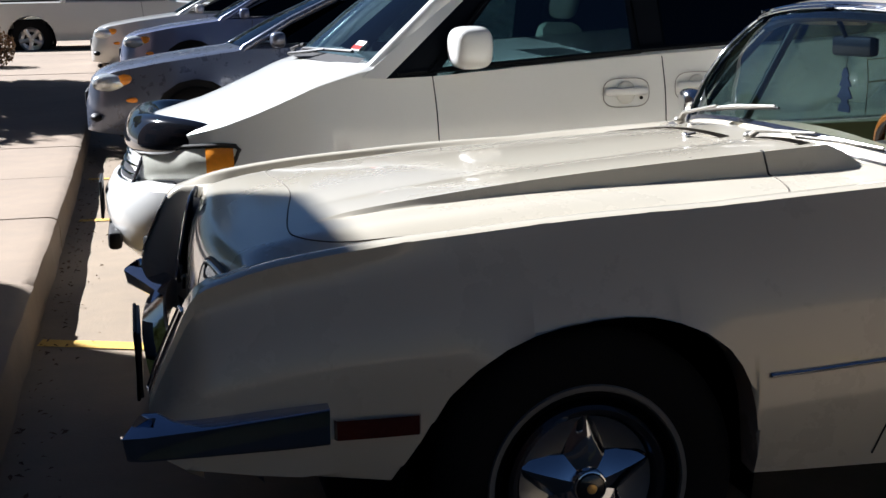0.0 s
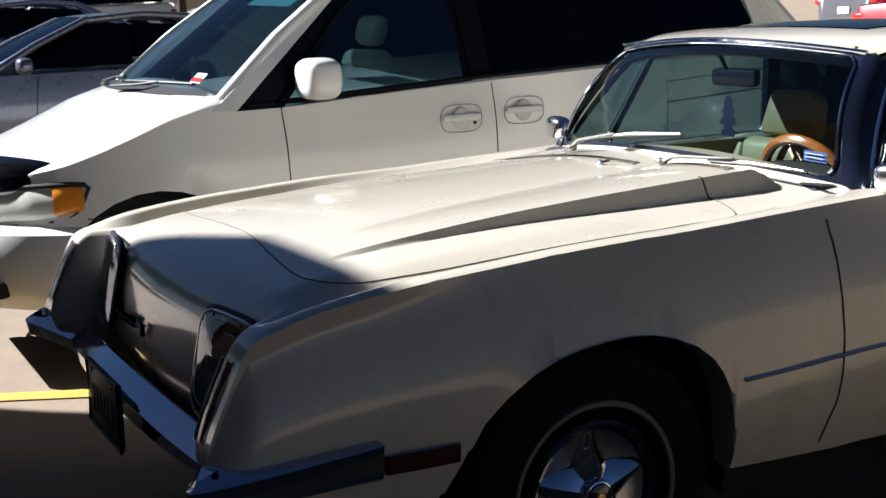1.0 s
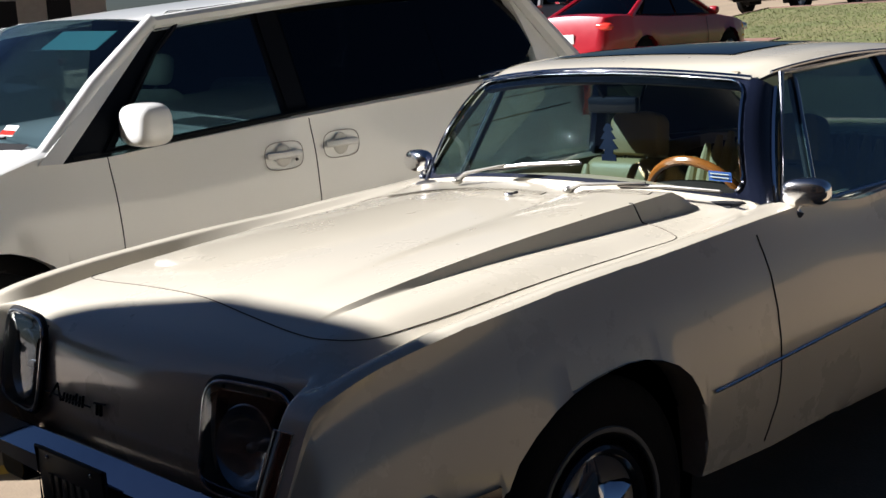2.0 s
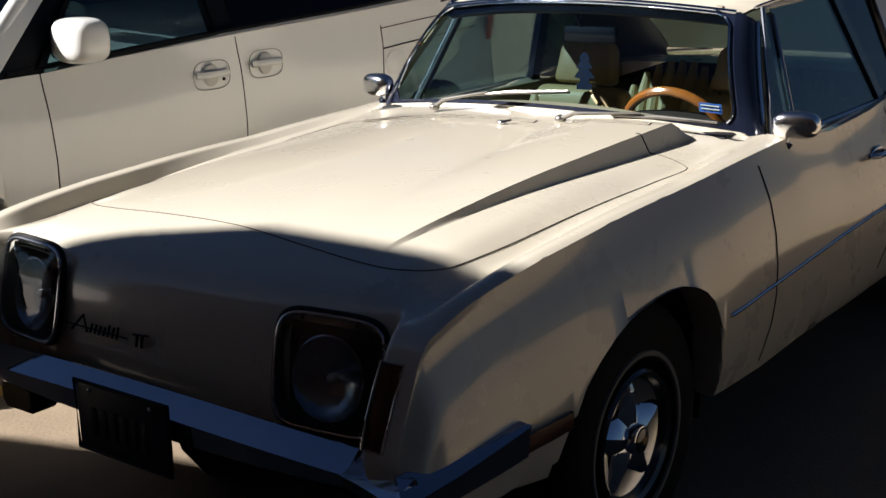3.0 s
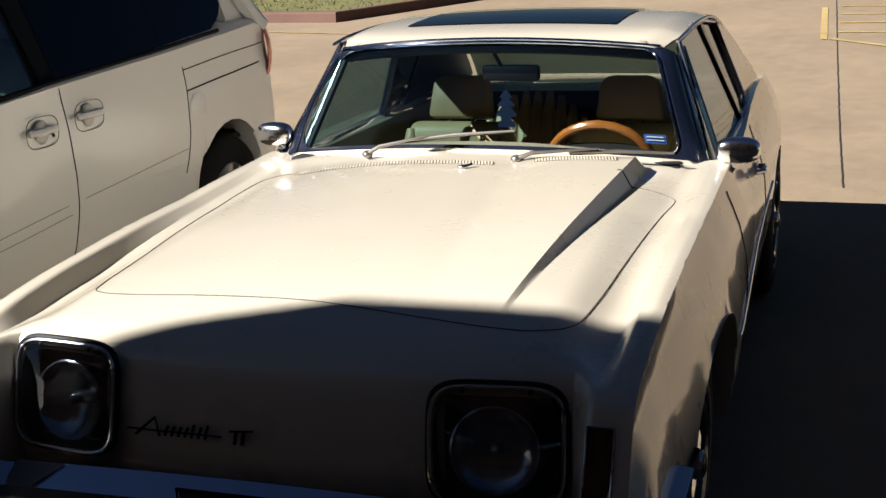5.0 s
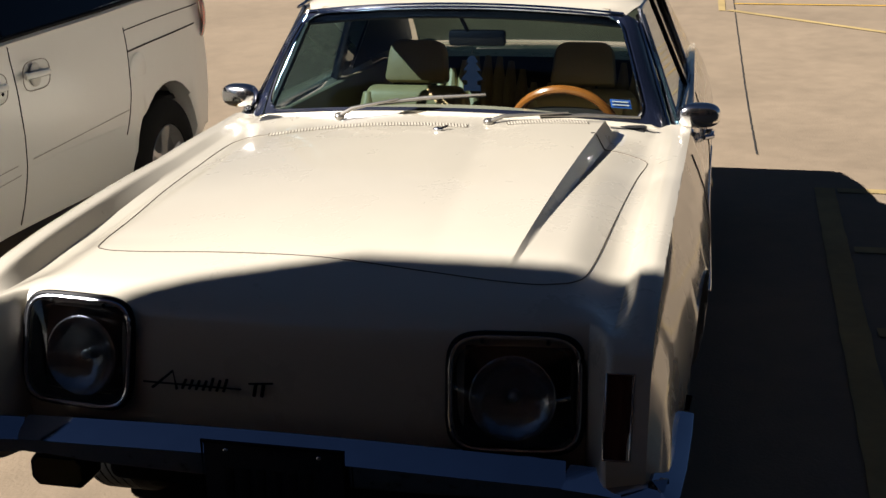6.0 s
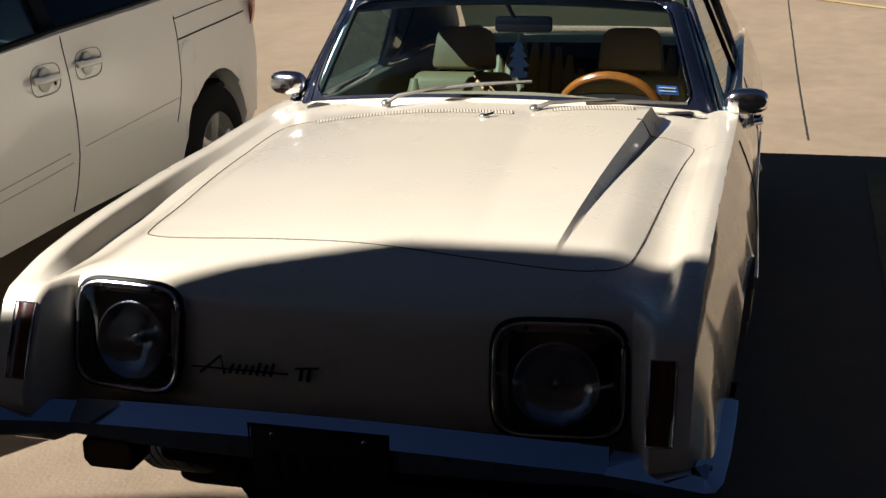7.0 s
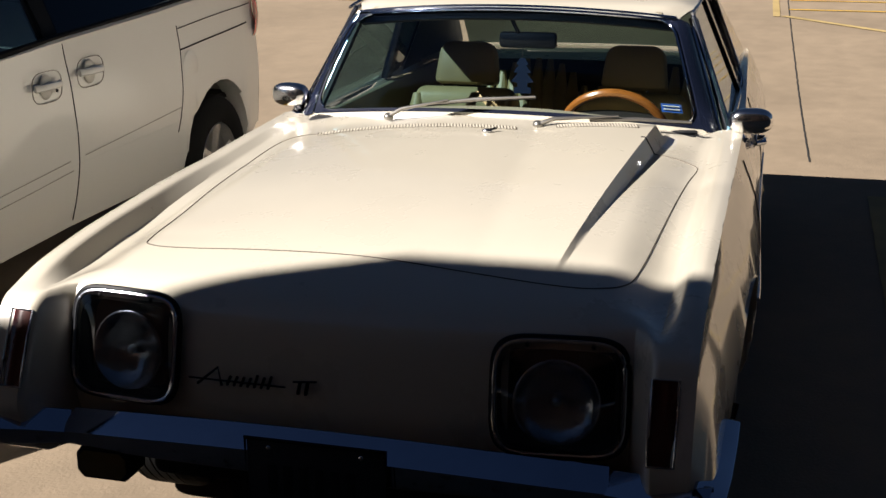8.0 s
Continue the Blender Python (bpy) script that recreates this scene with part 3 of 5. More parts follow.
roof_x = [(1.01, 1.335), (1.12, 1.358), (1.3, 1.374), (1.6, 1.384), (1.9, 1.376), (2.15, 1.352), (2.35, 1.315)]
RC = curve(roof_x, 5)
rr = []
for x, z in RC:
    half = 0.605 if x > 1.2 else 0.555 + 0.05 * (x - 1.01) / 0.19
    row = []
    for u in np.linspace(-1, 1, 33):
        au = abs(u)
        drop = 0.022 * au ** 2 + 0.020 * max(0.0, (au - 0.86) / 0.14) ** 2
        row.append((x + (0.09 * au ** 2 if x < 1.05 else 0.09 * au ** 2 * max(0, 1 - (x - 1.05) / 0.3)), half * u, z - drop))
    rr.append(row)
roof_bm = grid_bm(rr)
bmesh.ops.delete(roof_bm, geom=[f for f in roof_bm.faces if 1.27 < f.calc_center_median().x < 1.93 and abs(f.calc_center_median().y) < 0.38], context="FACES")
roof = part("roof", roof_bm, CREAM, coupe)
part("header_rail", tube([r[-1] + Vector((0.022, 0, -0.018)) for r in rows], 0.024), DASH, coupe)
part("sunroof", grid_bm([[(p[0], p[1], p[2] + 0.004) for p in r if abs(p[1]) < 0.41] for r in rr if 1.22 < r[16][0] < 1.98]), glass_mat("sunroof_glass", (0.03, 0.035, 0.04)), coupe, "dark glass sunroof panel")
# Closed lining added; it blocks the sunroof opening and darkens the cabin.
part("headliner", grid_bm([[(p[0] + 0.004, p[1] * 0.985, p[2] - 0.012) for p in r] for r in rr]), DASH, coupe, "dark headliner closed under the sunroof to darken the cabin")
# cowl seal between the panel and the foot of the screen
part("cowl_seal", grid_bm([[ws_base(y) + Vector((-0.004, 0, 0.002)), Vector((ws_base(y).x - 0.012, y, ws_base(y).z - 0.03)), Vector((ws_base(y).x - 0.02, y, 0.90))] for y in np.linspace(-0.69, 0.69, 31)]), CREAM, coupe)
# rear window and its pillars
bk = []
for k in range(13):
    u = -1 + 2 * k / 12
    a = Vector((2.35 + 0.03 * u * u, 0.56 * u, 1.310 - 0.03 * u * u))
    b = Vector((3.02 - 0.10 * u * u, 0.62 * u, 0.985))
    bk.append([a.lerp(b, t) + Vector((0.0, 0, 0.03)) * (4 * t * (1 - t)) for t in np.linspace(0, 1, 7)])
part("rear_window", grid_bm(bk), GLASS_REAR, coupe)
for sgn in (-1, 1):
    # screen pillar, drip rail, door glass, posts
    foot = [(-0.010, 0.0, 0.002), (-0.006, 0.014, -0.002), (0.000, 0.030, -0.008), (0.010, 0.046, -0.018), (0.022, 0.056, -0.026), (0.042, 0.060, -0.032)]
    head = [(-0.010, 0.0, 0.006), (-0.002, 0.014, 0.003), (0.008, 0.028, -0.003), (0.022, 0.040, -0.012), (0.042, 0.047, -0.024), (0.068, 0.050, -0.038)]
    rows_p = []
    for t in np.linspace(0, 1, 12):
        g = glass_at(sgn, t)
        rows_p.append([g + Vector((f[0] + (h[0] - f[0]) * t, sgn * (f[1] + (h[1] - f[1]) * t), f[2] + (h[2] - f[2]) * t)) - Vector((-0.035, 0, 0.02)) * (4 * t * (1 - t)) * 0.14 * j for j, (f, h) in enumerate(zip(foot, head))])
    post = part("screen_pillar", grid_bm(rows_p), PILLAR, coupe, "glossy screen pillar, its mirrored sky put into a dark navy colour", sharp=80)
    part("pillar_trim", tube([r[4] + Vector((0.002, sgn * 0.003, 0)) for r in rows_p], 0.0055, n=6), CHROME, post, "bright pillar trim")
    part("drip_rail", tube([(x, sgn * (0.604 + 0.008 * sstep(1.08, 1.3, x)), z - 0.040) for x, z in RC[5:]], 0.0055, n=6), STEEL, coupe)
    part("vent_window", prism([(0.94, sgn * cabin_y(0.945), 0.945), (1.12, sgn * cabin_y(0.945), 0.945), (1.24, sgn * cabin_y(1.288), 1.288), (1.165, sgn * cabin_y(1.288), 1.288)], (0, -sgn * 0.005, 0)), GLASS_SIDE, coupe, smooth=False)
    part("vent_post", tube([(1.125, sgn * (cabin_y(0.94) + 0.004), 0.94), (1.245, sgn * (cabin_y(1.290) + 0.004), 1.290)], 0.007, n=6), STEEL, coupe, "chrome vent window post")
    part("post_lining", tube([(1.127, sgn * (cabin_y(0.94) - 0.012), 0.94), (1.247, sgn * (cabin_y(1.290) - 0.012), 1.290)], 0.012, n=6), DASH, coupe, "dark inner side of the window post")
    panel("door_glass", [(1.13, 0.945), (1.90, 0.95), (1.76, 1.325), (1.26, 1.312)], GLASS_SIDE, sgn, 0.004, 0.005)
    panel("quarter_glass", [(1.95, 0.955), (2.11, 0.975), (2.15, 1.02), (2.13, 1.290), (1.81, 1.325)], GLASS_REAR, sgn, 0.004, 0.005)
    panel("door_post", [(1.89, 0.93), (1.95, 0.93), (1.82, 1.33), (1.76, 1.33)], PILLAR, sgn, -0.006, 0.03)
    part("glass_trim", tube([(0.93, sgn * (cabin_y(0.94) + 0.006), 0.94), (1.5, sgn * (cabin_y(0.942) + 0.006), 0.942), (1.92, sgn * (cabin_y(0.948) + 0.006), 0.948), (2.11, sgn * (cabin_y(0.968) + 0.006), 0.968), (2.155, sgn * (cabin_y(1.02) + 0.006), 1.02),
                             (2.135, sgn * (cabin_y(1.296) + 0.006), 1.296), (1.8, sgn * (cabin_y(1.332) + 0.006), 1.332), (1.18, sgn * (cabin_y(1.312) + 0.006), 1.312)], 0.009, closed=True), STEEL, coupe)
    # sail panel behind the quarter glass
    sail = [[(2.13, sgn * (cabin_y(z) - 0.002), z) for z in np.linspace(0.95, 1.33, 6)]]
    for x, zt in ((2.25, 1.31), (2.45, 1.27), (2.7, 1.165), (2.95, 1.04), (3.05, 0.985)):
        sail.append([(x, sgn * (cabin_y(z) - 0.03 * (x - 2.13)), z) for z in np.linspace(0.94, zt, 6)])
    part("sail_panel", grid_bm(sail), CREAM, coupe)
    # Dark sheet hides the cream inner face, which made the cabin too bright.
    part("sail_lining", grid_bm([[(x, y - sgn * 0.014, z) for x, y, z in r] for r in sail]), DASH, coupe, "dark sheet inside the sail panel, added to darken the cabin")
    # belt shelf between glass and fender crest
    part("belt_panel", grid_bm([[(x, sgn * (0.80 - lerp(x, TUCK)), crest(x)), (x, sgn * (0.785 - lerp(x, TUCK)), crest(x) + 0.004), (x, sgn * (0.765 - lerp(x, TUCK)), min(crest(x) + 0.004, 0.95 + max(0, x - 2) * 0.03)), (x, sgn * 0.70, 0.93)] for x in np.linspace(0.90, 2.4, 24)]), CREAM, coupe)

# seams
def on_top(x, y):
    i = int(np.searchsorted(AC[56:, 0], x)) + 56
    i = min(max(i, 57), len(AC) - 1)
    a, b = Vector(top_point(i - 1, y)), Vector(top_point(i, y))
    t = min(1.0, max(0.0, (x - a.x) / max(1e-6, b.x - a.x)))
    return a.lerp(b, t) + Vector((0, 0, 0.0005))


hood_line = curve([(0.605, 0.40), (0.595, 0.55), (0.57, 0.625), (0.51, 0.655), (0.3, 0.655), (0.0, 0.635), (-0.3, 0.60), (-0.46, 0.592), (-0.515, 0.56), (-0.525, 0.45), (-0.515, 0.25), (-0.515, 0.0), (-0.55, -0.25), (-0.575, -0.45),
                   (-0.57, -0.56), (-0.52, -0.61), (-0.42, -0.63), (-0.1, -0.648), (0.3, -0.670), (0.46, -0.688), (0.515, -0.686), (0.538, -0.66), (0.545, -0.60), (0.542, -0.565)], 7)
part("bonnet_seam", tube([on_top(x, y) for x, y in hood_line], 0.0017, n=6), HOOD_SEAM, coupe)


def side_line(pts, r, name, material, sgn=-1, flat=1.0, lift=0.0, label=""):
    c = curve(pts, 6)
    return part(name, tube([(x, sgn * (side_y(x, z) + lift), z) for x, z in c], r, n=8, flat=flat), material, coupe, label)


for sgn in (-1, 1):
    side_line([(0.702, 0.915), (0.702, 0.885), (0.703, 0.84), (0.704, 0.72), (0.709, 0.58), (0.70, 0.48), (0.672, 0.41), (0.655, 0.36)], 0.0022, "door_seam", SEAM, sgn, 1.0, 0.001)
    side_line([(1.84, 0.93), (1.85, 0.80), (1.84, 0.65), (1.80, 0.50), (1.72, 0.38)], 0.0026, "door_seam", SEAM, sgn)
    side_line([(0.385, 0.572), (0.55, 0.577), (0.71, 0.583), (1.3, 0.60), (1.8, 0.612), (2.30, 0.62)], 0.0058, "side_trim", STEEL, sgn, 1.0, 0.002, "thin bright trim strip")
    # door handle and lock
    hx, hz = 1.64, 0.80
    hy = side_y(hx, hz)
    h = part("door_handle", tube([(hx - 0.06, sgn * (hy + 0.004), hz), (hx - 0.05, sgn * (hy + 0.032), hz + 0.004), (hx + 0.05, sgn * (hy + 0.032), hz + 0.004), (hx + 0.06, sgn * (hy + 0.004), hz)], 0.010), CHROME, coupe)
    part("handle_plate", ellipsoid((hx + 0.02, sgn * hy, hz), (0.06, 0.006, 0.026)), STEEL, h)
    part("door_lock", ellipsoid((hx + 0.02, sgn * (hy - 0.001), hz - 0.07), (0.006, 0.006, 0.014)), BLACK, h)
    # door mirror
    mx, my, mz = 0.941, 0.822, 0.997
    if sgn > 0:
        mx, my, mz = 0.95, 0.775, 1.025
    mr = Matrix.Rotation(radians(-12 * sgn), 4, "Z")
    mb = ellipsoid((mx, sgn * my, mz), (0.036, 0.070, 0.041), m=mr, u=24, v=16, power=0.72)
    ob = part("door_mirror", mb, MIRROR_SHELL, coupe, "chrome door mirror")
    part("mirror_stem", tube([(mx + 0.0, sgn * (my - 0.03), mz - 0.035), (mx - 0.005, sgn * (my - 0.02), mz - 0.055), (mx - 0.02, sgn * (my - 0.045), mz - 0.085)], [0.013, 0.015, 0.02]), CHROME, ob)
    part("mirror_foot", ellipsoid((mx - 0.02, sgn * (my - 0.05), mz - 0.088), (0.040, 0.024, 0.012)), CHROME, ob)
    # headlamp: bezel, bucket, lamp, cover
    cy, cz, cxx = sgn * 0.510, 0.700 + 0.013 * sgn, -0.763
    tilt = Matrix.Translation((cxx, cy, cz)) @ Matrix.Rotation(radians(-6.5 * sgn), 4, "Z") @ Matrix.Rotation(radians(12), 4, "Y")
    ring, ring2 = [], []
    for k in range(48):
        a = 2 * math.pi * k / 48
        c, s = math.cos(a), math.sin(a)
        p = 0.40
        yy, zz = math.copysign(abs(c) ** p, c), math.copysign(abs(s) ** p, s)
        ring.append(tilt @ Vector((-0.005, yy * 0.138, zz * 0.122)))
        ring2.append(tilt @ Vector((0.02, yy * 0.128, zz * 0.108)))
    hl = part("headlamp", tube(ring, 0.0055, closed=True), STEEL, coupe, "square chrome-rimmed headlamp")
    part("lamp_gasket", tube([p + Vector((0.007, 0, 0)) for p in [Vector((q.x, cy + (q.y - cy) * 1.05, cz + (q.z - cz) * 1.05)) for q in ring]], 0.0065, closed=True), BLACK, hl)
    bk2 = grid_bm([[p + Vector((-0.027, 0, 0)) for p in ring2], [p + Vector((0.022, 0, 0)) for p in [Vector((q.x, cy + (q.y - cy) * 0.9, cz + (q.z - cz) * 0.9)) for q in ring2]]], close_v=True)
    cap(bk2, [Vector((q.x + 0.022, cy + (q.y - cy) * 0.9, cz + (q.z - cz) * 0.9)) for q in ring2])
    part("lamp_bucket", bk2, BLACK, hl)
    lm = tilt @ Matrix.Translation((0.006, -sgn * 0.005, -0.012)) @ Matrix.Rotation(radians(-90), 4, "Y")
    bowl = part("lamp", lathe([(0.093, -0.02), (0.094, 0.004), (0.090, 0.006), (0.084, -0.003), (0.068, -0.016), (0.045, -0.026), (0.02, -0.031), (0, -0.032)], lm, 32), LAMP_DIM, hl, "round sealed-beam lamp")
    part("lamp_bulb", ellipsoid(lm @ Vector((0, 0, -0.018)), (0.016, 0.012, 0.012), u=12, v=8), LAMP_LENS, bowl)
    cover = [Vector((q.x - 0.0035, q.y, q.z)) for q in ring]
    cb = bmesh.new()
    ctr = sum(cover, Vector()) / len(cover)
    rowsc = [[ctr.lerp(q, t) + Vector((-0.014 * (1 - t ** 2.5), 0, 0)) for q in cover] for t in (0.001, 0.15, 0.3, 0.45, 0.6, 0.75, 0.88, 0.97)]
    part("lamp_cover", grid_bm(rowsc, cb, close_v=True), GLASS_CLEAR, hl)
    for dy, dz in ((-0.07, 0.112), (0.07, 0.112)):
        part("screw", ellipsoid(tilt @ Vector((-0.010, dy, dz)), (0.003, 0.005, 0.005), u=10, v=6), BLACK, hl)
    # parking lamp on the fender's front edge
    bz = []
    for z in (0.626, 0.68, 0.73, 0.785):
        xf = float(np.interp(z + 0.011 * sgn, [p[1] for p in B_PTS[3:8]], [p[0] for p in B_PTS[3:8]]))
        bz.append((xf, z))
    rows_m = [[(x - 0.003, sgn * 0.712, z + 0.011 * sgn), (x - 0.006, sgn * 0.735, z + 0.011 * sgn), (x - 0.005, sgn * 0.755, z + 0.011 * sgn), (x + 0.001, sgn * 0.766, z + 0.011 * sgn)] for x, z in bz]
    pk = part("parking_lamp", grid_bm(rows_m), RED_LENS, coupe, "dark red upright parking lamp")
    fr = [Vector(r[0]) for r in rows_m] + [Vector(r[-1]) for r in rows_m[::-1]]
    part("lamp_frame", tube([p + Vector((-0.002, 0, 0)) for p in fr], 0.0035, closed=True), STEEL, pk)
    # side marker
    part("side_marker", grid_bm([[(x, sgn * (side_y(x, z) + b), z) for x, b in ((-0.545, 0.0), (-0.54, 0.012), (-0.45, 0.013), (-0.375, 0.012), (-0.37, 0.0))] for z in (0.512, 0.517, 0.532, 0.547, 0.553)]), RED_LENS, coupe, "dark red side marker")

# bumper: a wide front blade and two blades that wrap the corners
def bumper_rows(stations):
    """Sections of a bumper blade: a sloping upper face down to a crease, then a face that turns under."""
    out = []
    n = len(stations)
    for i, (x, y, zt, zc, zb) in enumerate(stations):
        p, q = stations[max(0, i - 1)], stations[min(n - 1, i + 1)]
        t = Vector((q[0] - p[0], q[1] - p[1], 0)).normalized()
        o = t.cross(Vector((0, 0, 1)))
        c = Vector((x, y, 0))
        out.append([c + o * e + Vector((0, 0, z)) for e, z in ((-0.066, zt - 0.012), (-0.062, zt), (-0.056, zt + 0.001), (-0.030, zt * 0.52 + zc * 0.48 + 0.002), (-0.003, zc + 0.002), (0.0, zc), (-0.002, zc - 0.005), (-0.010, zb + 0.006), (-0.016, zb), (-0.062, zb))])
    return out


def bumper_blade(name, stations, parent, label):
    rows_b = bumper_rows(stations)
    b = grid_bm(rows_b, close_v=True)
    cap(b, rows_b[0])
    cap(b, rows_b[-1][::-1])
    return part(name, b, BUMPER, parent, label, sharp=24)


front = [tuple(p) for p in curve([(-0.864, 0.635, 0.562, 0.526, 0.490), (-0.889, 0.45, 0.577, 0.541, 0.492), (-0.903, 0.22, 0.588, 0.552, 0.494), (-0.908, 0.0, 0.592, 0.556, 0.495), (-0.903, -0.22, 0.588, 0.552, 0.494), (-0.889, -0.45, 0.577, 0.541, 0.492), (-0.864, -0.635, 0.562, 0.526, 0.490)], 6)]
bumper = bumper_blade("front_bumper", front, coupe, "chrome front bumper blade")
for sgn in (-1, 1):
    corner = [(-0.862, 0.615, 0.556, 0.524, 0.490), (-0.898, 0.70, 0.570, 0.537, 0.496), (-0.942, 0.80, 0.582, 0.549, 0.502), (-0.957, 0.834, 0.586, 0.553, 0.504), (-0.953, 0.856, 0.587, 0.555, 0.505), (-0.915, 0.870, 0.588, 0.558, 0.505),
              (-0.80, 0.878, 0.589, 0.565, 0.506), (-0.65, 0.882, 0.590, 0.577, 0.506), (-0.556, 0.882, 0.590, 0.584, 0.507)]
    corner = [(x, sgn * y, zt, zc, zb) for x, y, zt, zc, zb in corner]
    bumper_blade("bumper_end", corner if sgn < 0 else corner[::-1], bumper, "chrome wrap-around bumper end")
# Black sheet added for the darkness below the nose.
part("nose_shade", grid_bm([[(-0.80 + 0.12 * t, y, 0.53 - 0.12 * t) for y in np.linspace(-0.78, 0.52, 9)] for t in (0, 0.5, 1.0)]), BLACK, coupe)
# number plate with illegible bars
plate = part("number_plate", box(-0.917, -0.015, 0.51, 0.012, 0.315, 0.165, 0.004), PLATE, coupe, "dark number plate in shade")
for k in range(6):
    part("plate_bar", box(-0.9235, 0.085 - k * 0.036, 0.50, 0.004, 0.02, 0.07, 0.001), PLATE_INK, plate)
part("plate_frame", tube([(-0.924, -0.175, 0.427), (-0.924, 0.145, 0.427), (-0.924, 0.145, 0.593), (-0.924, -0.175, 0.593)], 0.005, closed=True), BLACK, plate)
for yy in (0.09, -0.12):
    part("plate_bolt", ellipsoid((-0.925, yy, 0.575), (0.004, 0.006, 0.006), u=10, v=6), STEEL, plate)
# auxiliary lamp below the bumper
fog_face = [(-0.072, -0.022), (-0.055, -0.042), (0.055, -0.042), (0.072, -0.022), (0.072, 0.022), (0.055, 0.042), (-0.055, 0.042), (-0.072, 0.022)]
fog = part("fog_lamp", prism([(-0.80, 0.572 + a, 0.420 + b) for a, b in fog_face], (0.075, 0, 0), bev=0.006), BLACK, coupe, "black eight-sided fog lamp hung below the bumper")
part("fog_lens", prism([(-0.804, 0.572 + a * 0.84, 0.420 + b * 0.78) for a, b in fog_face], (0.006, 0, 0)), mat("fog_lens", (0.10, 0.08, 0.03), 0.15, coat=0.5, var=0.2), fog)
part("fog_bracket", box(-0.77, 0.572, 0.475, 0.03, 0.05, 0.05, 0.006), BLACK, fog)
part("fog_stud", tube([(-0.77, 0.60, 0.47), (-0.77, 0.605, 0.50)], 0.008, n=8), STEEL, fog)

# badge as plain slanted bars
badge = part("badge", tube([(-0.794, 0.315, 0.650), (-0.795, 0.262, 0.694), (-0.794, 0.256, 0.650)], 0.0036, n=6), BLACK, coupe, "dark metal badge of slanted bars")
for k in range(7):
    y0, hgt = 0.236 - k * 0.0165, 0.022 if k < 4 else 0.030 - 0.004 * (k % 2)
    part("badge_stroke", tube([(-0.795, y0 + 0.006, 0.653), (-0.794, y0 - 0.004, 0.653 + hgt)], 0.0034, n=6), BLACK, badge)
part("badge_stroke", tube([(-0.796, 0.335, 0.664), (-0.796, 0.10, 0.662)], 0.0022, n=6), BLACK, badge)
for y0 in (0.068, 0.050):
    part("badge_stroke", tube([(-0.795, y0 + 0.003, 0.648), (-0.794, y0 - 0.003, 0.678)], 0.0042, n=6), BLACK, badge)
part("badge_stroke", tube([(-0.794, 0.082, 0.676), (-0.794, 0.025, 0.681)], 0.0025, n=6), BLACK, badge)

# cowl vents: tan strip, the darkness of its slots drawn as dark bars
def vent(y0, y1, xa, n):
    rec = bmesh.new()
    rows_v = []
    for y in np.linspace(y0, y1, 14):
        x = xa(y)
        rows_v.append([on_top(x - 0.021, y) + Vector((0, 0, 0.0012)), on_top(x + 0.021, y) + Vector((0, 0, 0.0012))])
    ob = part("cowl_vent", grid_bm(rows_v, rec), SLOT_TAN, coupe, "slotted cowl air vent")
    sl = bmesh.new()
    for y in np.linspace(y0, y1, n):
        x = xa(y)
        a, b = on_top(x - 0.021, y - 0.006), on_top(x + 0.021, y + 0.006)
        tube([a.lerp(b, 0.08) + Vector((0, 0, 0.0006)), b.lerp(a, 0.08) + Vector((0, 0, 0.0006))], 0.0022, sl, n=5)
    part("vent_grille", sl, HOOD_SEAM, ob)


vent(-0.490, -0.235, lambda y: 0.668, 28)
vent(-0.11, 0.54, lambda y: 0.645 - 0.06 * (y / 0.6) ** 2, 64)
part("bulge_seam", tube([on_top(0.542, y) for y in (-0.566, -0.556, -0.548, -0.540, -0.532, -0.526, -0.515)], 0.0025, n=6), SEAM, coupe)
noz = part("washer_nozzle", ellipsoid(on_top(0.570, -0.033) + Vector((0, 0, 0.005)), (0.010, 0.016, 0.007)), STEEL, coupe)
part("nozzle_tip", tube([on_top(0.570, -0.042) + Vector((0, 0, 0.008)), on_top(0.585, -0.060) + Vector((0, 0, 0.012))], 0.004, n=6), BLACK, noz)


def wiper(arm, tip_a, tip_b):
    """A wiper: pivot, flat tapering arm and a thin blade near the glass."""
    arm, tip_a, tip_b = [Vector(p) for p in arm], Vector(tip_a), Vector(tip_b)
    ob = part("wiper", tube(arm, [0.013, 0.011, 0.005], flat=0.6), WIPER, coupe, "bright metal wiper arm and blade")
    mid = tip_a.lerp(tip_b, 0.45) + Vector((0.006, 0, 0.004))
    part("wiper_blade", tube([tip_a, mid, tip_b], [0.003, 0.0055, 0.003], flat=1.2), WIPER, ob)
    part("wiper_rubber", tube([p + Vector((0.012, 0, -0.006)) for p in (tip_a, mid, tip_b)], 0.004), BLACK, ob)
    part("wiper_pivot", ellipsoid(arm[0], (0.018, 0.018, 0.013)), WIPER, ob)


wiper([(0.715, 0.335, 1.003), (0.712, 0.29, 1.03), (0.745, 0.14, 1.060)], (0.735, 0.215, 1.045), (0.775, -0.145, 1.076))
wiper([(0.688, -0.172, 1.003), (0.690, -0.22, 1.022), (0.740, -0.42, 1.030)], (0.725, -0.33, 1.018), (0.785, -0.645, 1.012))

# cabin
part("cabin_floor", box(1.7, 0, 0.50, 1.9, 1.36, 0.04), CARPET, coupe)
part("firewall", box(0.80, 0, 0.72, 0.04, 1.30, 0.44, 0.01), CARPET, coupe)
dashb = part("dashboard", prism([(0.80, -0.66, 0.955), (0.83, -0.66, 0.972), (1.12, -0.66, 0.955), (1.16, -0.66, 0.90), (1.10, -0.66, 0.70), (0.84, -0.66, 0.70)], (0, 1.32, 0), bev=0.012), DASH, coupe, "dark padded dashboard")
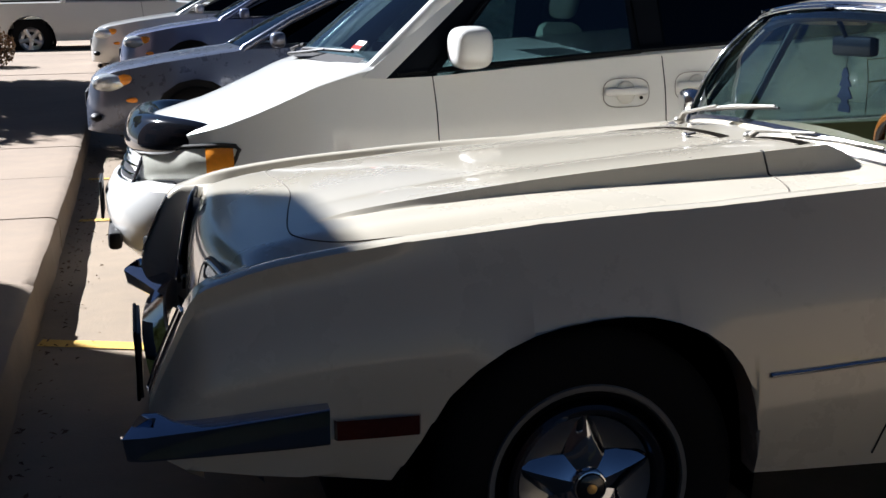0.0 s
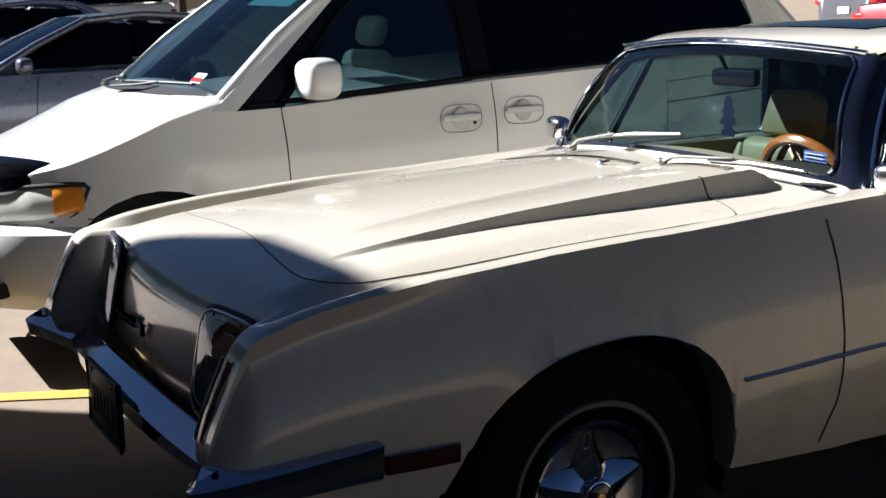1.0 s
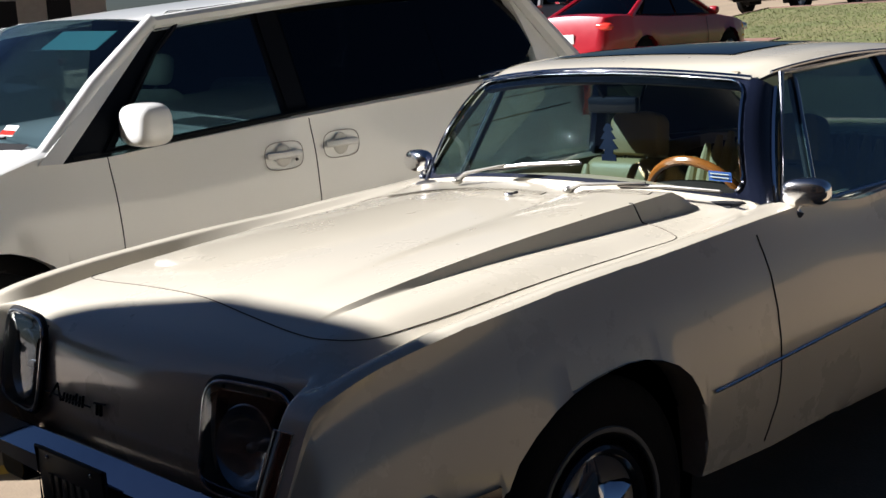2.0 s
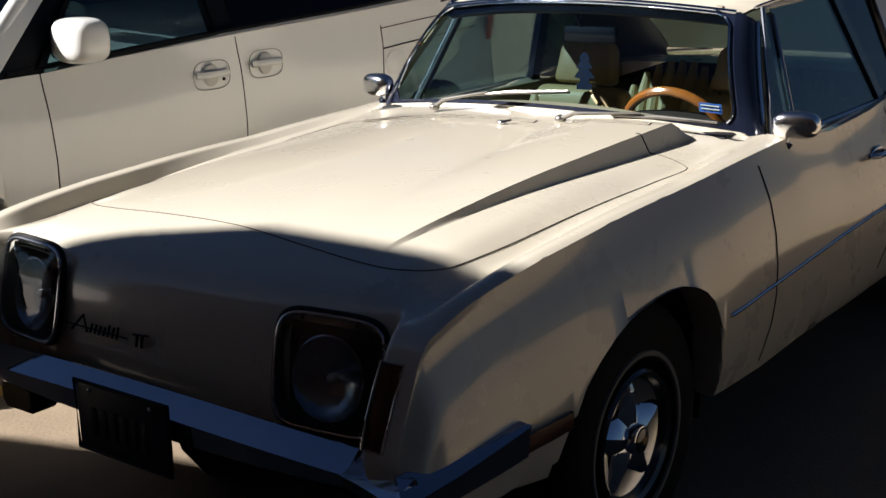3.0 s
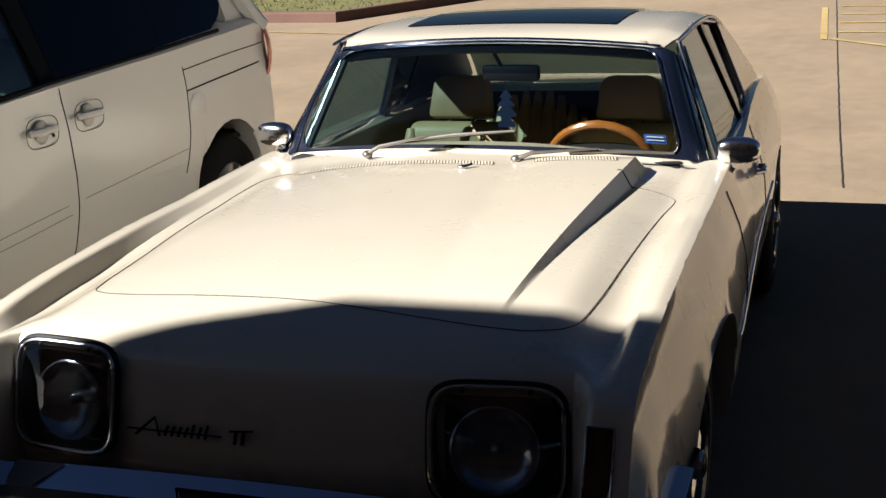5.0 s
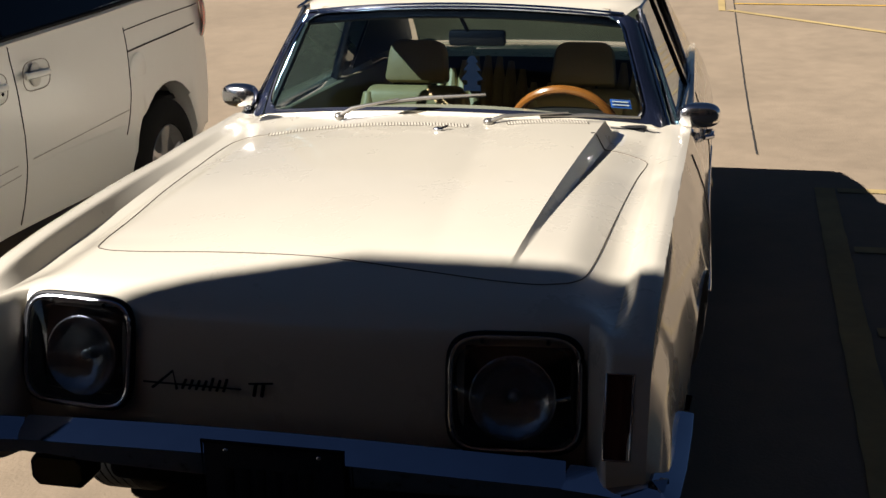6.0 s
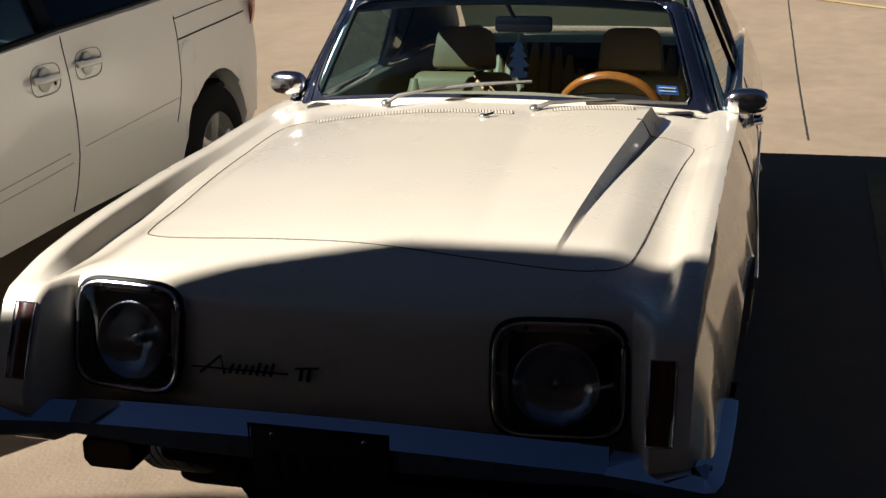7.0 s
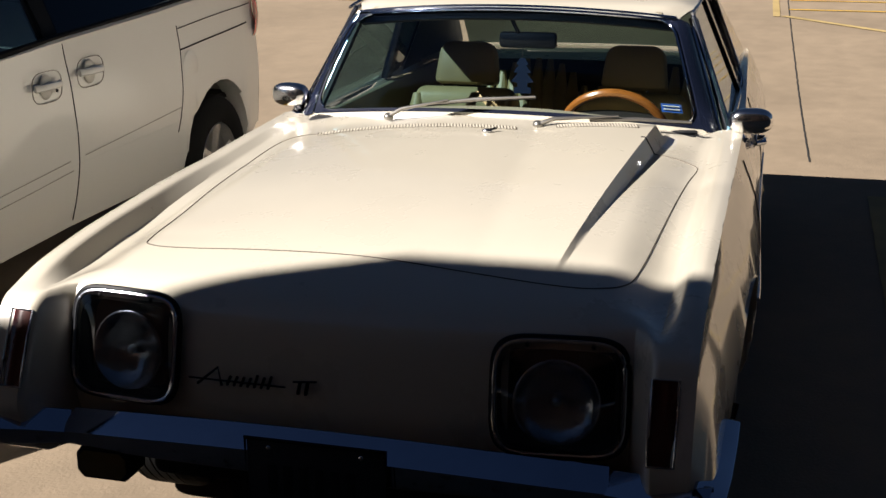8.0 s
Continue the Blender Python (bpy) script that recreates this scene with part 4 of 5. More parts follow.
part("dash_hood", ellipsoid((1.06, -0.36, 0.955), (0.10, 0.20, 0.035)), DASH, dashb)
part("rear_shelf", prism([(2.35, -0.6, 0.90), (3.0, -0.6, 0.93), (3.0, -0.6, 0.88), (2.35, -0.6, 0.85)], (0, 1.2, 0)), CARPET, coupe)
for sgn in (-1, 1):
    part("door_trim", box(1.76, sgn * 0.70, 0.72, 1.68, 0.03, 0.44, 0.01), mat("trim_vinyl", (0.30, 0.27, 0.18), 0.6, var=0.15, bump=0.2), coupe)
lining = grid_bm([[(p[0], p[1] * 0.97, p[2] - 0.014) for p in r] for r in rr])
bmesh.ops.delete(lining, geom=[f for f in lining.faces if 1.27 < f.calc_center_median().x < 1.93 and abs(f.calc_center_median().y) < 0.37], context="FACES")
part("headliner", lining, mat("headliner", (0.045, 0.04, 0.035), 0.95, var=0.15), coupe)


def seat(y, name, head_mat):
    """A bucket seat with pleated inserts, bolsters, a smooth upper roll and a wide headrest."""
    st = part(name, box(1.34, y, 0.62, 0.46, 0.46, 0.16, 0.05, seg=4), LEATHER, coupe, "pleated cream leather bucket seat")
    lean = Matrix.Translation((1.52, y, 0.545)) @ Matrix.Rotation(radians(14), 4, "Y")
    back_b = bmesh.new()
    for k in range(8):
        tube([lean @ Vector((-0.050, -0.140 + k * 0.040, z)) for z in np.linspace(0.0, 0.295, 6)], [0.016, 0.021, 0.022, 0.022, 0.021, 0.014], back_b, n=10)
    part("pleats", back_b, LEATHER, st)
    part("back_shell", box(0, 0, 0, 0.09, 0.43, 0.42, 0.04, m=lean @ Matrix.Translation((0.01, 0, 0.20)), seg=4), LEATHER, st)
    for s2 in (-1, 1):
        part("bolster", tube([lean @ Vector((-0.045, s2 * 0.188, z)) for z in np.linspace(0.0, 0.40, 7)], [0.03, 0.038, 0.04, 0.04, 0.038, 0.034, 0.02], n=12), LEATHER, st)
    part("upper_roll", box(0, 0, 0, 0.10, 0.41, 0.125, 0.046, m=lean @ Matrix.Translation((-0.012, 0, 0.372)), seg=5), LEATHER, st)
    part("headrest", prism([lean @ Vector((-0.045, a, b)) for a, b in ((-0.128, 0.445), (0.128, 0.445), (0.112, 0.585), (0.085, 0.612), (-0.085, 0.612), (-0.112, 0.585))], lean.to_3x3() @ Vector((0.09, 0, 0)), bev=0.022), head_mat, st, "tan headrest")
    for s2 in (-1, 1):
        part("headrest_post", tube([lean @ Vector((0, s2 * 0.05, 0.40)), lean @ Vector((0, s2 * 0.05, 0.47))], 0.006), STEEL, st)
    cb2 = bmesh.new()
    for k in range(6):
        tube([(1.16, y - 0.13 + k * 0.052, 0.70), (1.34, y - 0.13 + k * 0.052, 0.712), (1.50, y - 0.13 + k * 0.052, 0.69)], 0.026, cb2, n=10)
    part("cushion_pleats", cb2, LEATHER, st)


seat(0.30, "seat", TAN)
seat(-0.36, "seat", TAN)


def rear_seat(y):
    """A rear seat back of upright pleats under a rounded top."""
    lean = Matrix.Translation((1.90, y, 0.55)) @ Matrix.Rotation(radians(18), 4, "Y")
    ob = part("rear_seat", box(0, 0, 0, 0.10, 0.44, 0.36, 0.04, m=lean @ Matrix.Translation((0.03, 0, 0.16))), LEATHER, coupe, "pleated cream leather rear seat")
    pb = bmesh.new()
    for k in range(9):
        u = -1 + k / 4
        h = 0.50 - 0.11 * abs(u) ** 2.4
        tube([lean @ Vector((-0.03, u * 0.20, z)) for z in np.linspace(0.0, h, 7)], [0.022, 0.027, 0.028, 0.028, 0.028, 0.025, 0.012], pb, n=10)
    part("pleats", pb, LEATHER, ob)
    part("rear_cushion", box(1.82, y, 0.60, 0.30, 0.46, 0.12, 0.04), LEATHER, ob)


rear_seat(0.09)
rear_seat(-0.38)
# steering wheel
sm = Matrix.Translation((1.095, -0.36, 0.89)) @ Matrix.Rotation(radians(66), 4, "Y")
sw_o = part("steering_wheel", tube([sm @ Vector((0.185 * math.cos(a), 0.185 * math.sin(a), 0)) for a in np.linspace(0, 2 * math.pi, 40, endpoint=False)], 0.0155, closed=True, n=10), WOOD, coupe, "varnished wood-rim steering wheel")
for a in (0.2, math.pi - 0.2, 1.5 * math.pi):
    part("spoke", tube([sm @ Vector((0.03 * math.cos(a + 1.57), 0.03 * math.sin(a + 1.57), -0.02)), sm @ Vector((0.175 * math.cos(a + 1.57), 0.175 * math.sin(a + 1.57), 0))], 0.009), STEEL, sw_o)
part("column", tube([sm @ Vector((0, 0, 0.0)), sm @ Vector((0, 0, -0.25))], 0.03), BLACK, sw_o)
part("horn_button", lathe([(0.045, -0.02), (0.045, 0.0), (0.03, 0.012), (0, 0.015)], sm, 20), BLACK, sw_o)
# inner mirror, freshener, sticker, sun visors
im = part("inner_mirror", box(1.056, -0.061, 1.225, 0.03, 0.20, 0.055, 0.012), MIRROR_BACK, coupe, "black interior mirror")
part("mirror_arm", tube([(1.03, 0.0, 1.315), (1.05, -0.03, 1.245)], 0.007), MIRROR_BACK, im)
part("mirror_glass", box(1.073, -0.061, 1.225, 0.003, 0.185, 0.043, 0.001), CHROME, im)
tr = []
for w, z in ((0.008, 0.0), (0.022, -0.022), (0.012, -0.024), (0.032, -0.05), (0.016, -0.052), (0.040, -0.082), (0.018, -0.086), (0.018, -0.10), (0.030, -0.102), (0.030, -0.122)):
    tr.append((w, z))
outl = [(1.04, -0.045 + w, 1.165 + z) for w, z in tr] + [(1.04, -0.045 - w, 1.165 + z) for w, z in tr[::-1]]
fresh = part("air_freshener", prism(outl, (0.003, 0, 0)), TREE_BLUE, coupe, "dark blue tree-shaped air freshener", smooth=False)
part("freshener_string", tube([(1.042, -0.045, 1.165), (1.05, -0.045, 1.21)], 0.0012, n=5), BLACK, fresh)
stk_p = [glass_at(u, t) + Vector((0.006, 0, -0.004)) for u, t in ((-0.82, 0.12), (-0.92, 0.124), (-0.92, 0.195), (-0.82, 0.19))]
stk = part("sticker", prism(stk_p, (0.0015, 0, 0)), STICKER_BLUE, coupe, "blue and white windscreen sticker", smooth=False)
for t in (0.142, 0.168):
    part("sticker_bar", tube([glass_at(-0.83, t) + Vector((0.002, 0, -0.002)), glass_at(-0.91, t + 0.003) + Vector((0.002, 0, -0.002))], 0.0018, n=5), PAPER, stk)
for sgn in (-1, 1):
    part("sun_visor", box(1.16, sgn * 0.33, 1.30, 0.14, 0.36, 0.018, 0.008, m=Matrix.Rotation(radians(14), 4, "Y")), mat("visor", (0.25, 0.22, 0.16), 0.8, var=0.1), coupe)


# ---- other vehicles ----
def shell(parent, belt, bottom, half, plan, paint, y0=0.0, shoulder=0.05, bulge_y=0.03, crown=0.04, step=0.05):
    """Lower body: crowned top along the belt line, sides with wheel openings, closed ends."""
    x0, x1 = belt[0][0], belt[-1][0]
    stations = sorted(set([round(v, 3) for v in np.concatenate([np.arange(x0, x1, step), np.array([x1]), np.array([b[0] for b in bottom if x0 <= b[0] <= x1])])]))
    rows = []
    for x in stations:
        zt, zb, dy = lerp(x, belt), lerp(x, bottom), lerp(x, plan)
        h = half + dy
        side = []
        low = min(b[1] for b in bottom)
        for f, k in ((0.0, -shoulder), (0.022, -shoulder * 0.4), (0.10, -0.012), (0.25, 0.004), (0.45, bulge_y * 0.6), (0.6, bulge_y * 0.5), (0.8, 0.0), (1.0, -0.03)):
            z = max(zb, zt - (zt - low) * f)
            side.append((h + k - bulge_y * 0.6, z))
        side.append((side[-1][0] - 0.015, zb - 0.003))
        side.append((side[-1][0] - 0.06, zb + 0.01))
        topw = side[0][0]
        top = [(topw * u, zt + crown * (1 - u * u)) for u in np.linspace(1, -1, 15)][1:-1]
        row = [(x, y0 + y, z) for y, z in side[::-1]] + [(x, y0 + y, z) for y, z in top] + [(x, y0 - y, z) for y, z in side]
        rows.append(row)
    bm = grid_bm(rows)
    for r in (rows[0], rows[-1]):
        inner = [p for p in r[2:-2]]
        cap(bm, inner)
    bmesh.ops.remove_doubles(bm, verts=bm.verts, dist=0.0005)
    return part("body_shell", bm, paint, parent, sharp=40)


def cabin(parent, A, B, C, D, wb, wr, paint, glass, y0=0.0, bow=0.10, windows=(), crown=0.03, screen=None, rear_glass=None, pillar=0.03, glass_half=None):
    """Screens, roof and pillars between four points of the side profile (base and top of both screens)."""
    def line(p, w, b, t):
        return Vector((p[0] + b * (t * t - 1), y0 + w * t, p[1] + crown * 0.8 * (1 - t * t)))
    U = np.linspace(-1, 1, 15)
    part("windscreen", grid_bm([[line(A, wb - 0.06, bow, u).lerp(line(B, wr - 0.03, bow * 0.6, u), t) + Vector((-0.03, 0, 0.015)) * 4 * t * (1 - t) for t in np.linspace(0, 1, 6)] for u in U]), screen or glass, parent)
    part("rear_window", grid_bm([[line(D, wb - 0.06, -bow * 0.5, u).lerp(line(C, wr - 0.03, -bow * 0.5, u), t) for t in np.linspace(0, 1, 4)] for u in U]), rear_glass or glass, parent)
    rr2 = []
    for t in np.linspace(0, 1, 12):
        x = B[0] + (C[0] - B[0]) * t
        z = B[1] + (C[1] - B[1]) * t + 0.035 * 4 * t * (1 - t)
        bx = bow * 0.6 * max(0, 1 - t * 4) - bow * 0.5 * max(0, (t - 0.75) * 4)
        row = []
        for u in np.linspace(-1, 1, 21):
            drop = 0.05 * max(0.0, (abs(u) - 0.85) / 0.15) ** 2
            row.append((x + bx * (u * u - 1), y0 + (wr + 0.01) * u, z + crown * 0.8 * (1 - u * u) - drop))
        rr2.append(row)
    part("roof", grid_bm(rr2), paint, parent)
    for s in (-1, 1):
        a, b = line(A, wb - 0.03, bow, s), line(B, wr, bow * 0.6, s)
        c, d = line(C, wr, -bow * 0.5, s), line(D, wb - 0.03, -bow * 0.5, s)
        part("screen_pillar", tube([a + (a - b) * 0.12 + Vector((0.02, -s * 0.03, -0.085)), a, a.lerp(b, 0.5) + Vector((-0.02, 0, 0.012)), b], [pillar * 1.1, pillar * 1.25, pillar * 1.1, pillar], n=12), paint, parent)
        part("roof_rail", tube([b + Vector((0, 0, -0.012)), b.lerp(c, 0.5) + Vector((0, 0, 0.025)), c + Vector((0, 0, -0.012))], pillar), paint, parent)
        part("rear_pillar", tube([c, d + Vector((0, 0, -0.03))], [pillar * 1.2, pillar * 2.0]), paint, parent)

        def cab_y(z):
            t = (z - A[1]) / (B[1] - A[1])
            g = glass_half or wb - 0.02
            return g + (wr - 0.015 - g) * t
        for outline, gm, name in windows:
            pts = [(x, y0 + s * cab_y(z), z) for x, z in outline]
            part(name, prism(pts, (0, -s * 0.006, 0)), gm, parent, smooth=False)


def arch(cx, cz, r, low, n=9):
    """Lower-edge points of one wheel opening."""
    pts = [(cx - r - 0.005, low)]
    for a in np.linspace(math.pi, 0, n):
        pts.append((cx + r * math.cos(a), max(low + 0.01, cz + r * math.sin(a))))
    pts.append((cx + r + 0.005, low))
    return pts


def simple_car(name, label, paint, style, at, rz, tail=TAIL_RED, length=4.75, width=1.80, group=""):
    """A parked car seen from far: nose towards its own -x."""
    car = thing(name, label, "car", group)
    k, hw = length / 4.75, width / 2
    fx, rx, R = -1.42 * k, 1.34 * k, 0.325
    low = 0.22
    if style == "sedan":
        belt = [(-2.37, 0.52), (-2.33, 0.68), (-2.24, 0.76), (-2.10, 0.81), (-1.7, 0.88), (-1.2, 0.945), (-0.95, 0.975), (0.6, 1.0), (1.5, 1.05), (2.1, 1.08), (2.28, 1.05), (2.35, 0.85), (2.37, 0.6)]
        A, B, C, D = (-0.98, 0.97), (-0.08, 1.42), (0.90, 1.43), (1.72, 1.06)
        win = [([(-0.70, 1.0), (0.26, 1.02), (0.26, 1.375), (-0.02, 1.37)], GLASS_DARK, "door_glass"), ([(0.32, 1.02), (1.30, 1.06), (0.98, 1.34), (0.32, 1.375)], GLASS_DARK, "door_glass")]
        wr = hw - 0.27
    elif style == "suv":
        R, low = 0.37, 0.28
        belt = [(-2.37, 0.55), (-2.30, 0.75), (-2.1, 0.92), (-1.2, 1.02), (-1.0, 1.05), (2.2, 1.10), (2.34, 1.0), (2.37, 0.6)]
        A, B, C, D = (-1.0, 1.05), (-0.35, 1.66), (2.0, 1.68), (2.32, 1.1)
        win = [([(-0.72, 1.10), (0.25, 1.12), (0.25, 1.56), (-0.3, 1.58)], GLASS_DARK, "door_glass"), ([(0.31, 1.12), (1.15, 1.14), (1.15, 1.56), (0.31, 1.56)], GLASS_DARK, "door_glass"), ([(1.24, 1.14), (2.0, 1.15), (1.85, 1.55), (1.24, 1.56)], GLASS_DARK, "quarter_glass")]
        wr = hw - 0.2
    else:
        R, low = 0.40, 0.36
        belt = [(-2.37, 0.6), (-2.34, 0.85), (-2.2, 1.0), (-1.2, 1.1), (-1.0, 1.12), (0.75, 1.13), (0.8, 1.13), (2.3, 1.13), (2.37, 0.7)]
        A, B, C, D = (-1.05, 1.12), (-0.6, 1.72), (0.5, 1.74), (0.78, 1.14)
        win = [([(-0.8, 1.16), (0.0, 1.17), (0.0, 1.64), (-0.52, 1.64)], GLASS_DARK, "door_glass"), ([(0.06, 1.17), (0.65, 1.17), (0.5, 1.63), (0.06, 1.64)], GLASS_DARK, "door_glass")]
        wr = hw - 0.16
    sc = lambda p: (p[0] * k, p[1])
    belt, A, B, C, D = [sc(p) for p in belt], sc(A), sc(B), sc(C), sc(D)
    win = [([sc(p) for p in o], m, n) for o, m, n in win]
    bottom = [(-2.4 * k, low + 0.06)] + arch(fx, R, R + 0.07, low) + arch(rx, R, R + 0.07, low) + [(2.4 * k, low + 0.1)]
    plan = [(-2.37 * k, -0.42), (-2.33 * k, -0.30), (-2.25 * k, -0.20), (-2.1 * k, -0.115), (-1.9 * k, -0.055), (-1.6 * k, -0.015), (0, 0), (1.7 * k, -0.01), (2.0 * k, -0.045), (2.2 * k, -0.10), (2.3 * k, -0.17), (2.37 * k, -0.28)]
    shell(car, belt, bottom, hw, plan, paint)
    cabin(car, A, B, C, D, hw - 0.05, wr, paint, GLASS_DARK, windows=win)
    part("underbody", box(0, 0, low + 0.12, 4.2 * k, width - 0.5, 0.25, 0.02), BLACK, car)
    for x in (fx, rx):
        for s in (-1, 1):
            wheel(car, x, s * (hw - 0.13), R, R, s, 0.2)
            part("wheel_well", box(x, s * (hw - 0.28), R + 0.12, 0.66, 0.36, 0.55, 0.04), BLACK, car)
    for s in (-1, 1):
        zf = lerp(-2.25 * k, belt) - 0.03
        zr = lerp(2.25 * k, belt) - 0.16
        lamp = part("headlamp", ellipsoid((-2.12 * k, s * (hw - 0.27), zf - 0.02), (0.19, 0.17, 0.085), power=0.75), LAMP_LENS, car)
        part("turn_lamp", ellipsoid((-1.99 * k, s * (hw - 0.16), zf), (0.11, 0.065, 0.06), power=0.8), AMBER, lamp)
        part("fog_recess", ellipsoid((-2.28 * k, s * (hw - 0.28), 0.40), (0.06, 0.12, 0.04)), BLACK, car)
        part("tail_lamp", ellipsoid((2.25 * k, s * (hw - 0.25), zr), (0.085, 0.19, 0.07), power=0.7), tail, car)
        part("door_mirror", ellipsoid((A[0] + 0.28, s * (hw + 0.06), A[1] + 0.07), (0.07, 0.10, 0.07), power=0.7), paint, car)
        part("side_marker", ellipsoid((-1.95 * k, s * (hw - 0.075), 0.55), (0.075, 0.014, 0.024)), AMBER, car)
        part("door_seam", tube([(-0.6 * k, s * (hw - 0.004), 0.35), (-0.62 * k, s * (hw + 0.004), 0.6), (-0.58 * k, s * (hw - 0.02), A[1] - 0.02)], 0.004, n=5), SEAM, car)
    part("number_plate", box(2.375 * k, 0, 0.72, 0.012, 0.31, 0.155, 0.003), PAPER, car, "pale number plate")
    part("front_grille", box(-2.36 * k, 0, 0.55, 0.04, 0.8, 0.14, 0.02), BLACK, car)
    if style == "pickup":
        part("bed_floor", box(1.55 * k, 0, 1.165, 1.4 * k, width - 0.3, 0.02), BLACK, car)
        part("rear_bumper", box(2.42 * k, 0, 0.58, 0.12, width - 0.15, 0.16, 0.03), STEEL, car)
        part("running_board", box(-0.1, -hw + 0.02, 0.42, 1.7, 0.12, 0.05, 0.02), STEEL, car)
    if style == "suv":
        for s in (-1, 1):
            part("roof_rack", tube([(-0.2, s * (wr - 0.08), 1.70), (-0.1, s * (wr - 0.08), 1.76), (1.8, s * (wr - 0.08), 1.77), (1.9, s * (wr - 0.08), 1.71)], 0.018), STEEL, car)
    car.matrix_basis = pose(at[0], at[1], ground_z(at[0], at[1]), 0, 0, rz)
    return car


# ---- the white minivan ----
van = thing("minivan", "white minivan with dark tinted rear windows parked beside the coupe", "van", at=(1.2, 2.855, 0))
VY, VH = 2.855, 0.965
v_belt = [(-0.95, 0.58), (-0.94, 0.68), (-0.92, 0.75), (-0.88, 0.80), (-0.80, 0.835), (-0.70, 0.862), (-0.56, 0.898), (-0.42, 0.950), (-0.28, 1.010), (-0.17, 1.060), (0.0, 1.112), (0.07, 1.125), (0.16, 1.095), (0.30, 1.088), (0.7, 1.118), (1.35, 1.158), (2.1, 1.195), (2.74, 1.235), (3.15, 1.26), (3.33, 1.24), (3.42, 0.9), (3.44, 0.62)]
v_bottom = [(-0.95, 0.36), (-0.90, 0.32), (-0.8, 0.30)] + arch(-0.22, 0.37, 0.40, 0.33, 15) + [(0.9, 0.355), (1.3, 0.37)] + arch(2.74, 0.40, 0.385, 0.38, 15) + [(3.3, 0.42), (3.45, 0.46)]
v_plan = [(-0.95, -0.82), (-0.93, -0.66), (-0.90, -0.54), (-0.86, -0.46), (-0.80, -0.37), (-0.70, -0.23), (-0.60, -0.138), (-0.485, -0.090), (-0.35, -0.052), (-0.2, -0.024), (0.0, -0.008), (0.2, 0.0), (2.8, 0), (3.1, -0.012), (3.3, -0.035), (3.38, -0.07), (3.42, -0.12), (3.44, -0.2)]
shell(van, v_belt, v_bottom, VH, v_plan, WHITE, VY, shoulder=0.035, bulge_y=0.03, crown=0.06, step=0.04)
VA, VB, VC, VD = (0.06, 1.09), (0.70, 1.605), (2.86, 1.72), (3.30, 1.24)
v_windows = [([(0.33, 1.075), (1.22, 1.135), (1.22, 1.64), (0.98, 1.615), (0.83, 1.575), (0.68, 1.46)], GLASS_VAN, "door_glass"),
             ([(1.36, 1.145), (2.25, 1.19), (2.25, 1.655), (1.36, 1.65)], GLASS_DARK, "sliding_door_glass"),
             ([(2.253, 1.190), (2.72, 1.222), (2.90, 1.30), (2.97, 1.36), (2.92, 1.52), (2.82, 1.65), (2.253, 1.655)], GLASS_DARK, "quarter_glass"),
             ([(0.12, 1.07), (0.33, 1.075), (0.68, 1.46), (0.84, 1.58), (1.0, 1.62), (1.22, 1.645), (1.22, 1.665), (0.90, 1.642), (0.69, 1.555)], MIRROR_BACK, "mirror_triangle"),
             ([(0.02, 1.075), (0.12, 1.07), (0.69, 1.555), (0.90, 1.642), (0.80, 1.640), (0.66, 1.575)], WHITE, "pillar_panel"),
             ([(1.21, 1.13), (1.37, 1.14), (1.37, 1.66), (1.21, 1.655)], MIRROR_BACK, "door_pillar")]
cabin(van, VA, VB, VC, VD, VH - 0.055, 0.735, WHITE, GLASS_TOP, VY, bow=0.20, windows=v_windows, crown=0.035, screen=glass_mat("van_screen", (0.42, 0.52, 0.56), shine=0.10), rear_glass=GLASS_DARK, pillar=0.028, glass_half=VH - 0.032)
for s in (-1, 1):
    pts = [(2.98, 1.26), (3.26, 1.26), (3.18, 1.42), (2.90, 1.70), (2.84, 1.70), (2.95, 1.52), (3.0, 1.36)]
    part("rear_pillar", prism([(x, VY + s * (VH - 0.075 - (z - 1.09) * 0.29), z) for x, z in pts], (0, -s * 0.05, 0), bev=0.012), WHITE, van)
part("underbody", box(1.2, VY, 0.48, 4.1, 1.3, 0.25, 0.02), BLACK, van)
for x in (-0.22, 2.74):
    for s in (-1, 1):
        wheel(van, x, VY + s * (VH - 0.135), 0.345 if x < 1 else 0.35, 0.345 if x < 1 else 0.35, s, 0.21)
        part("wheel_well", box(x, VY + s * (VH - 0.42), 0.52, 0.70, 0.40, 0.52, 0.05), BLACK, van)
v_side = VY - VH - 0.001


def van_half(x, z):
    """Half width of the van's side at a height."""
    zt = lerp(x, v_belt)
    f = (zt - z) / (zt - 0.30)
    return VH + lerp(x, v_plan) - 0.018 + lerp(f, [(0.0, -0.035), (0.022, -0.014), (0.10, -0.012), (0.25, 0.004), (0.45, 0.018), (0.6, 0.015), (0.8, 0.0), (1.0, -0.03)])


def van_line(pts, r=0.0026, name="door_seam", material=SEAM, dy=0.0):
    return part(name, tube([(x, VY - van_half(x, z) - 0.001 + dy, z) for x, z in curve(pts, 5)], r, n=6), material, van)


van_line([(0.315, 1.10), (0.33, 0.95), (0.335, 0.75), (0.33, 0.55), (0.30, 0.40)])
van_line([(1.335, 1.155), (1.35, 1.0), (1.35, 0.8), (1.345, 0.6), (1.30, 0.40)])
van_line([(2.33, 1.10), (2.33, 0.98), (2.30, 0.75), (2.25, 0.60)])
van_line([(2.33, 0.985), (2.7, 1.01), (3.15, 1.035)], 0.0045, "slide_rail", SEAM, 0.0)
van_line([(2.33, 1.085), (2.8, 1.115), (3.25, 1.13)], 0.003)
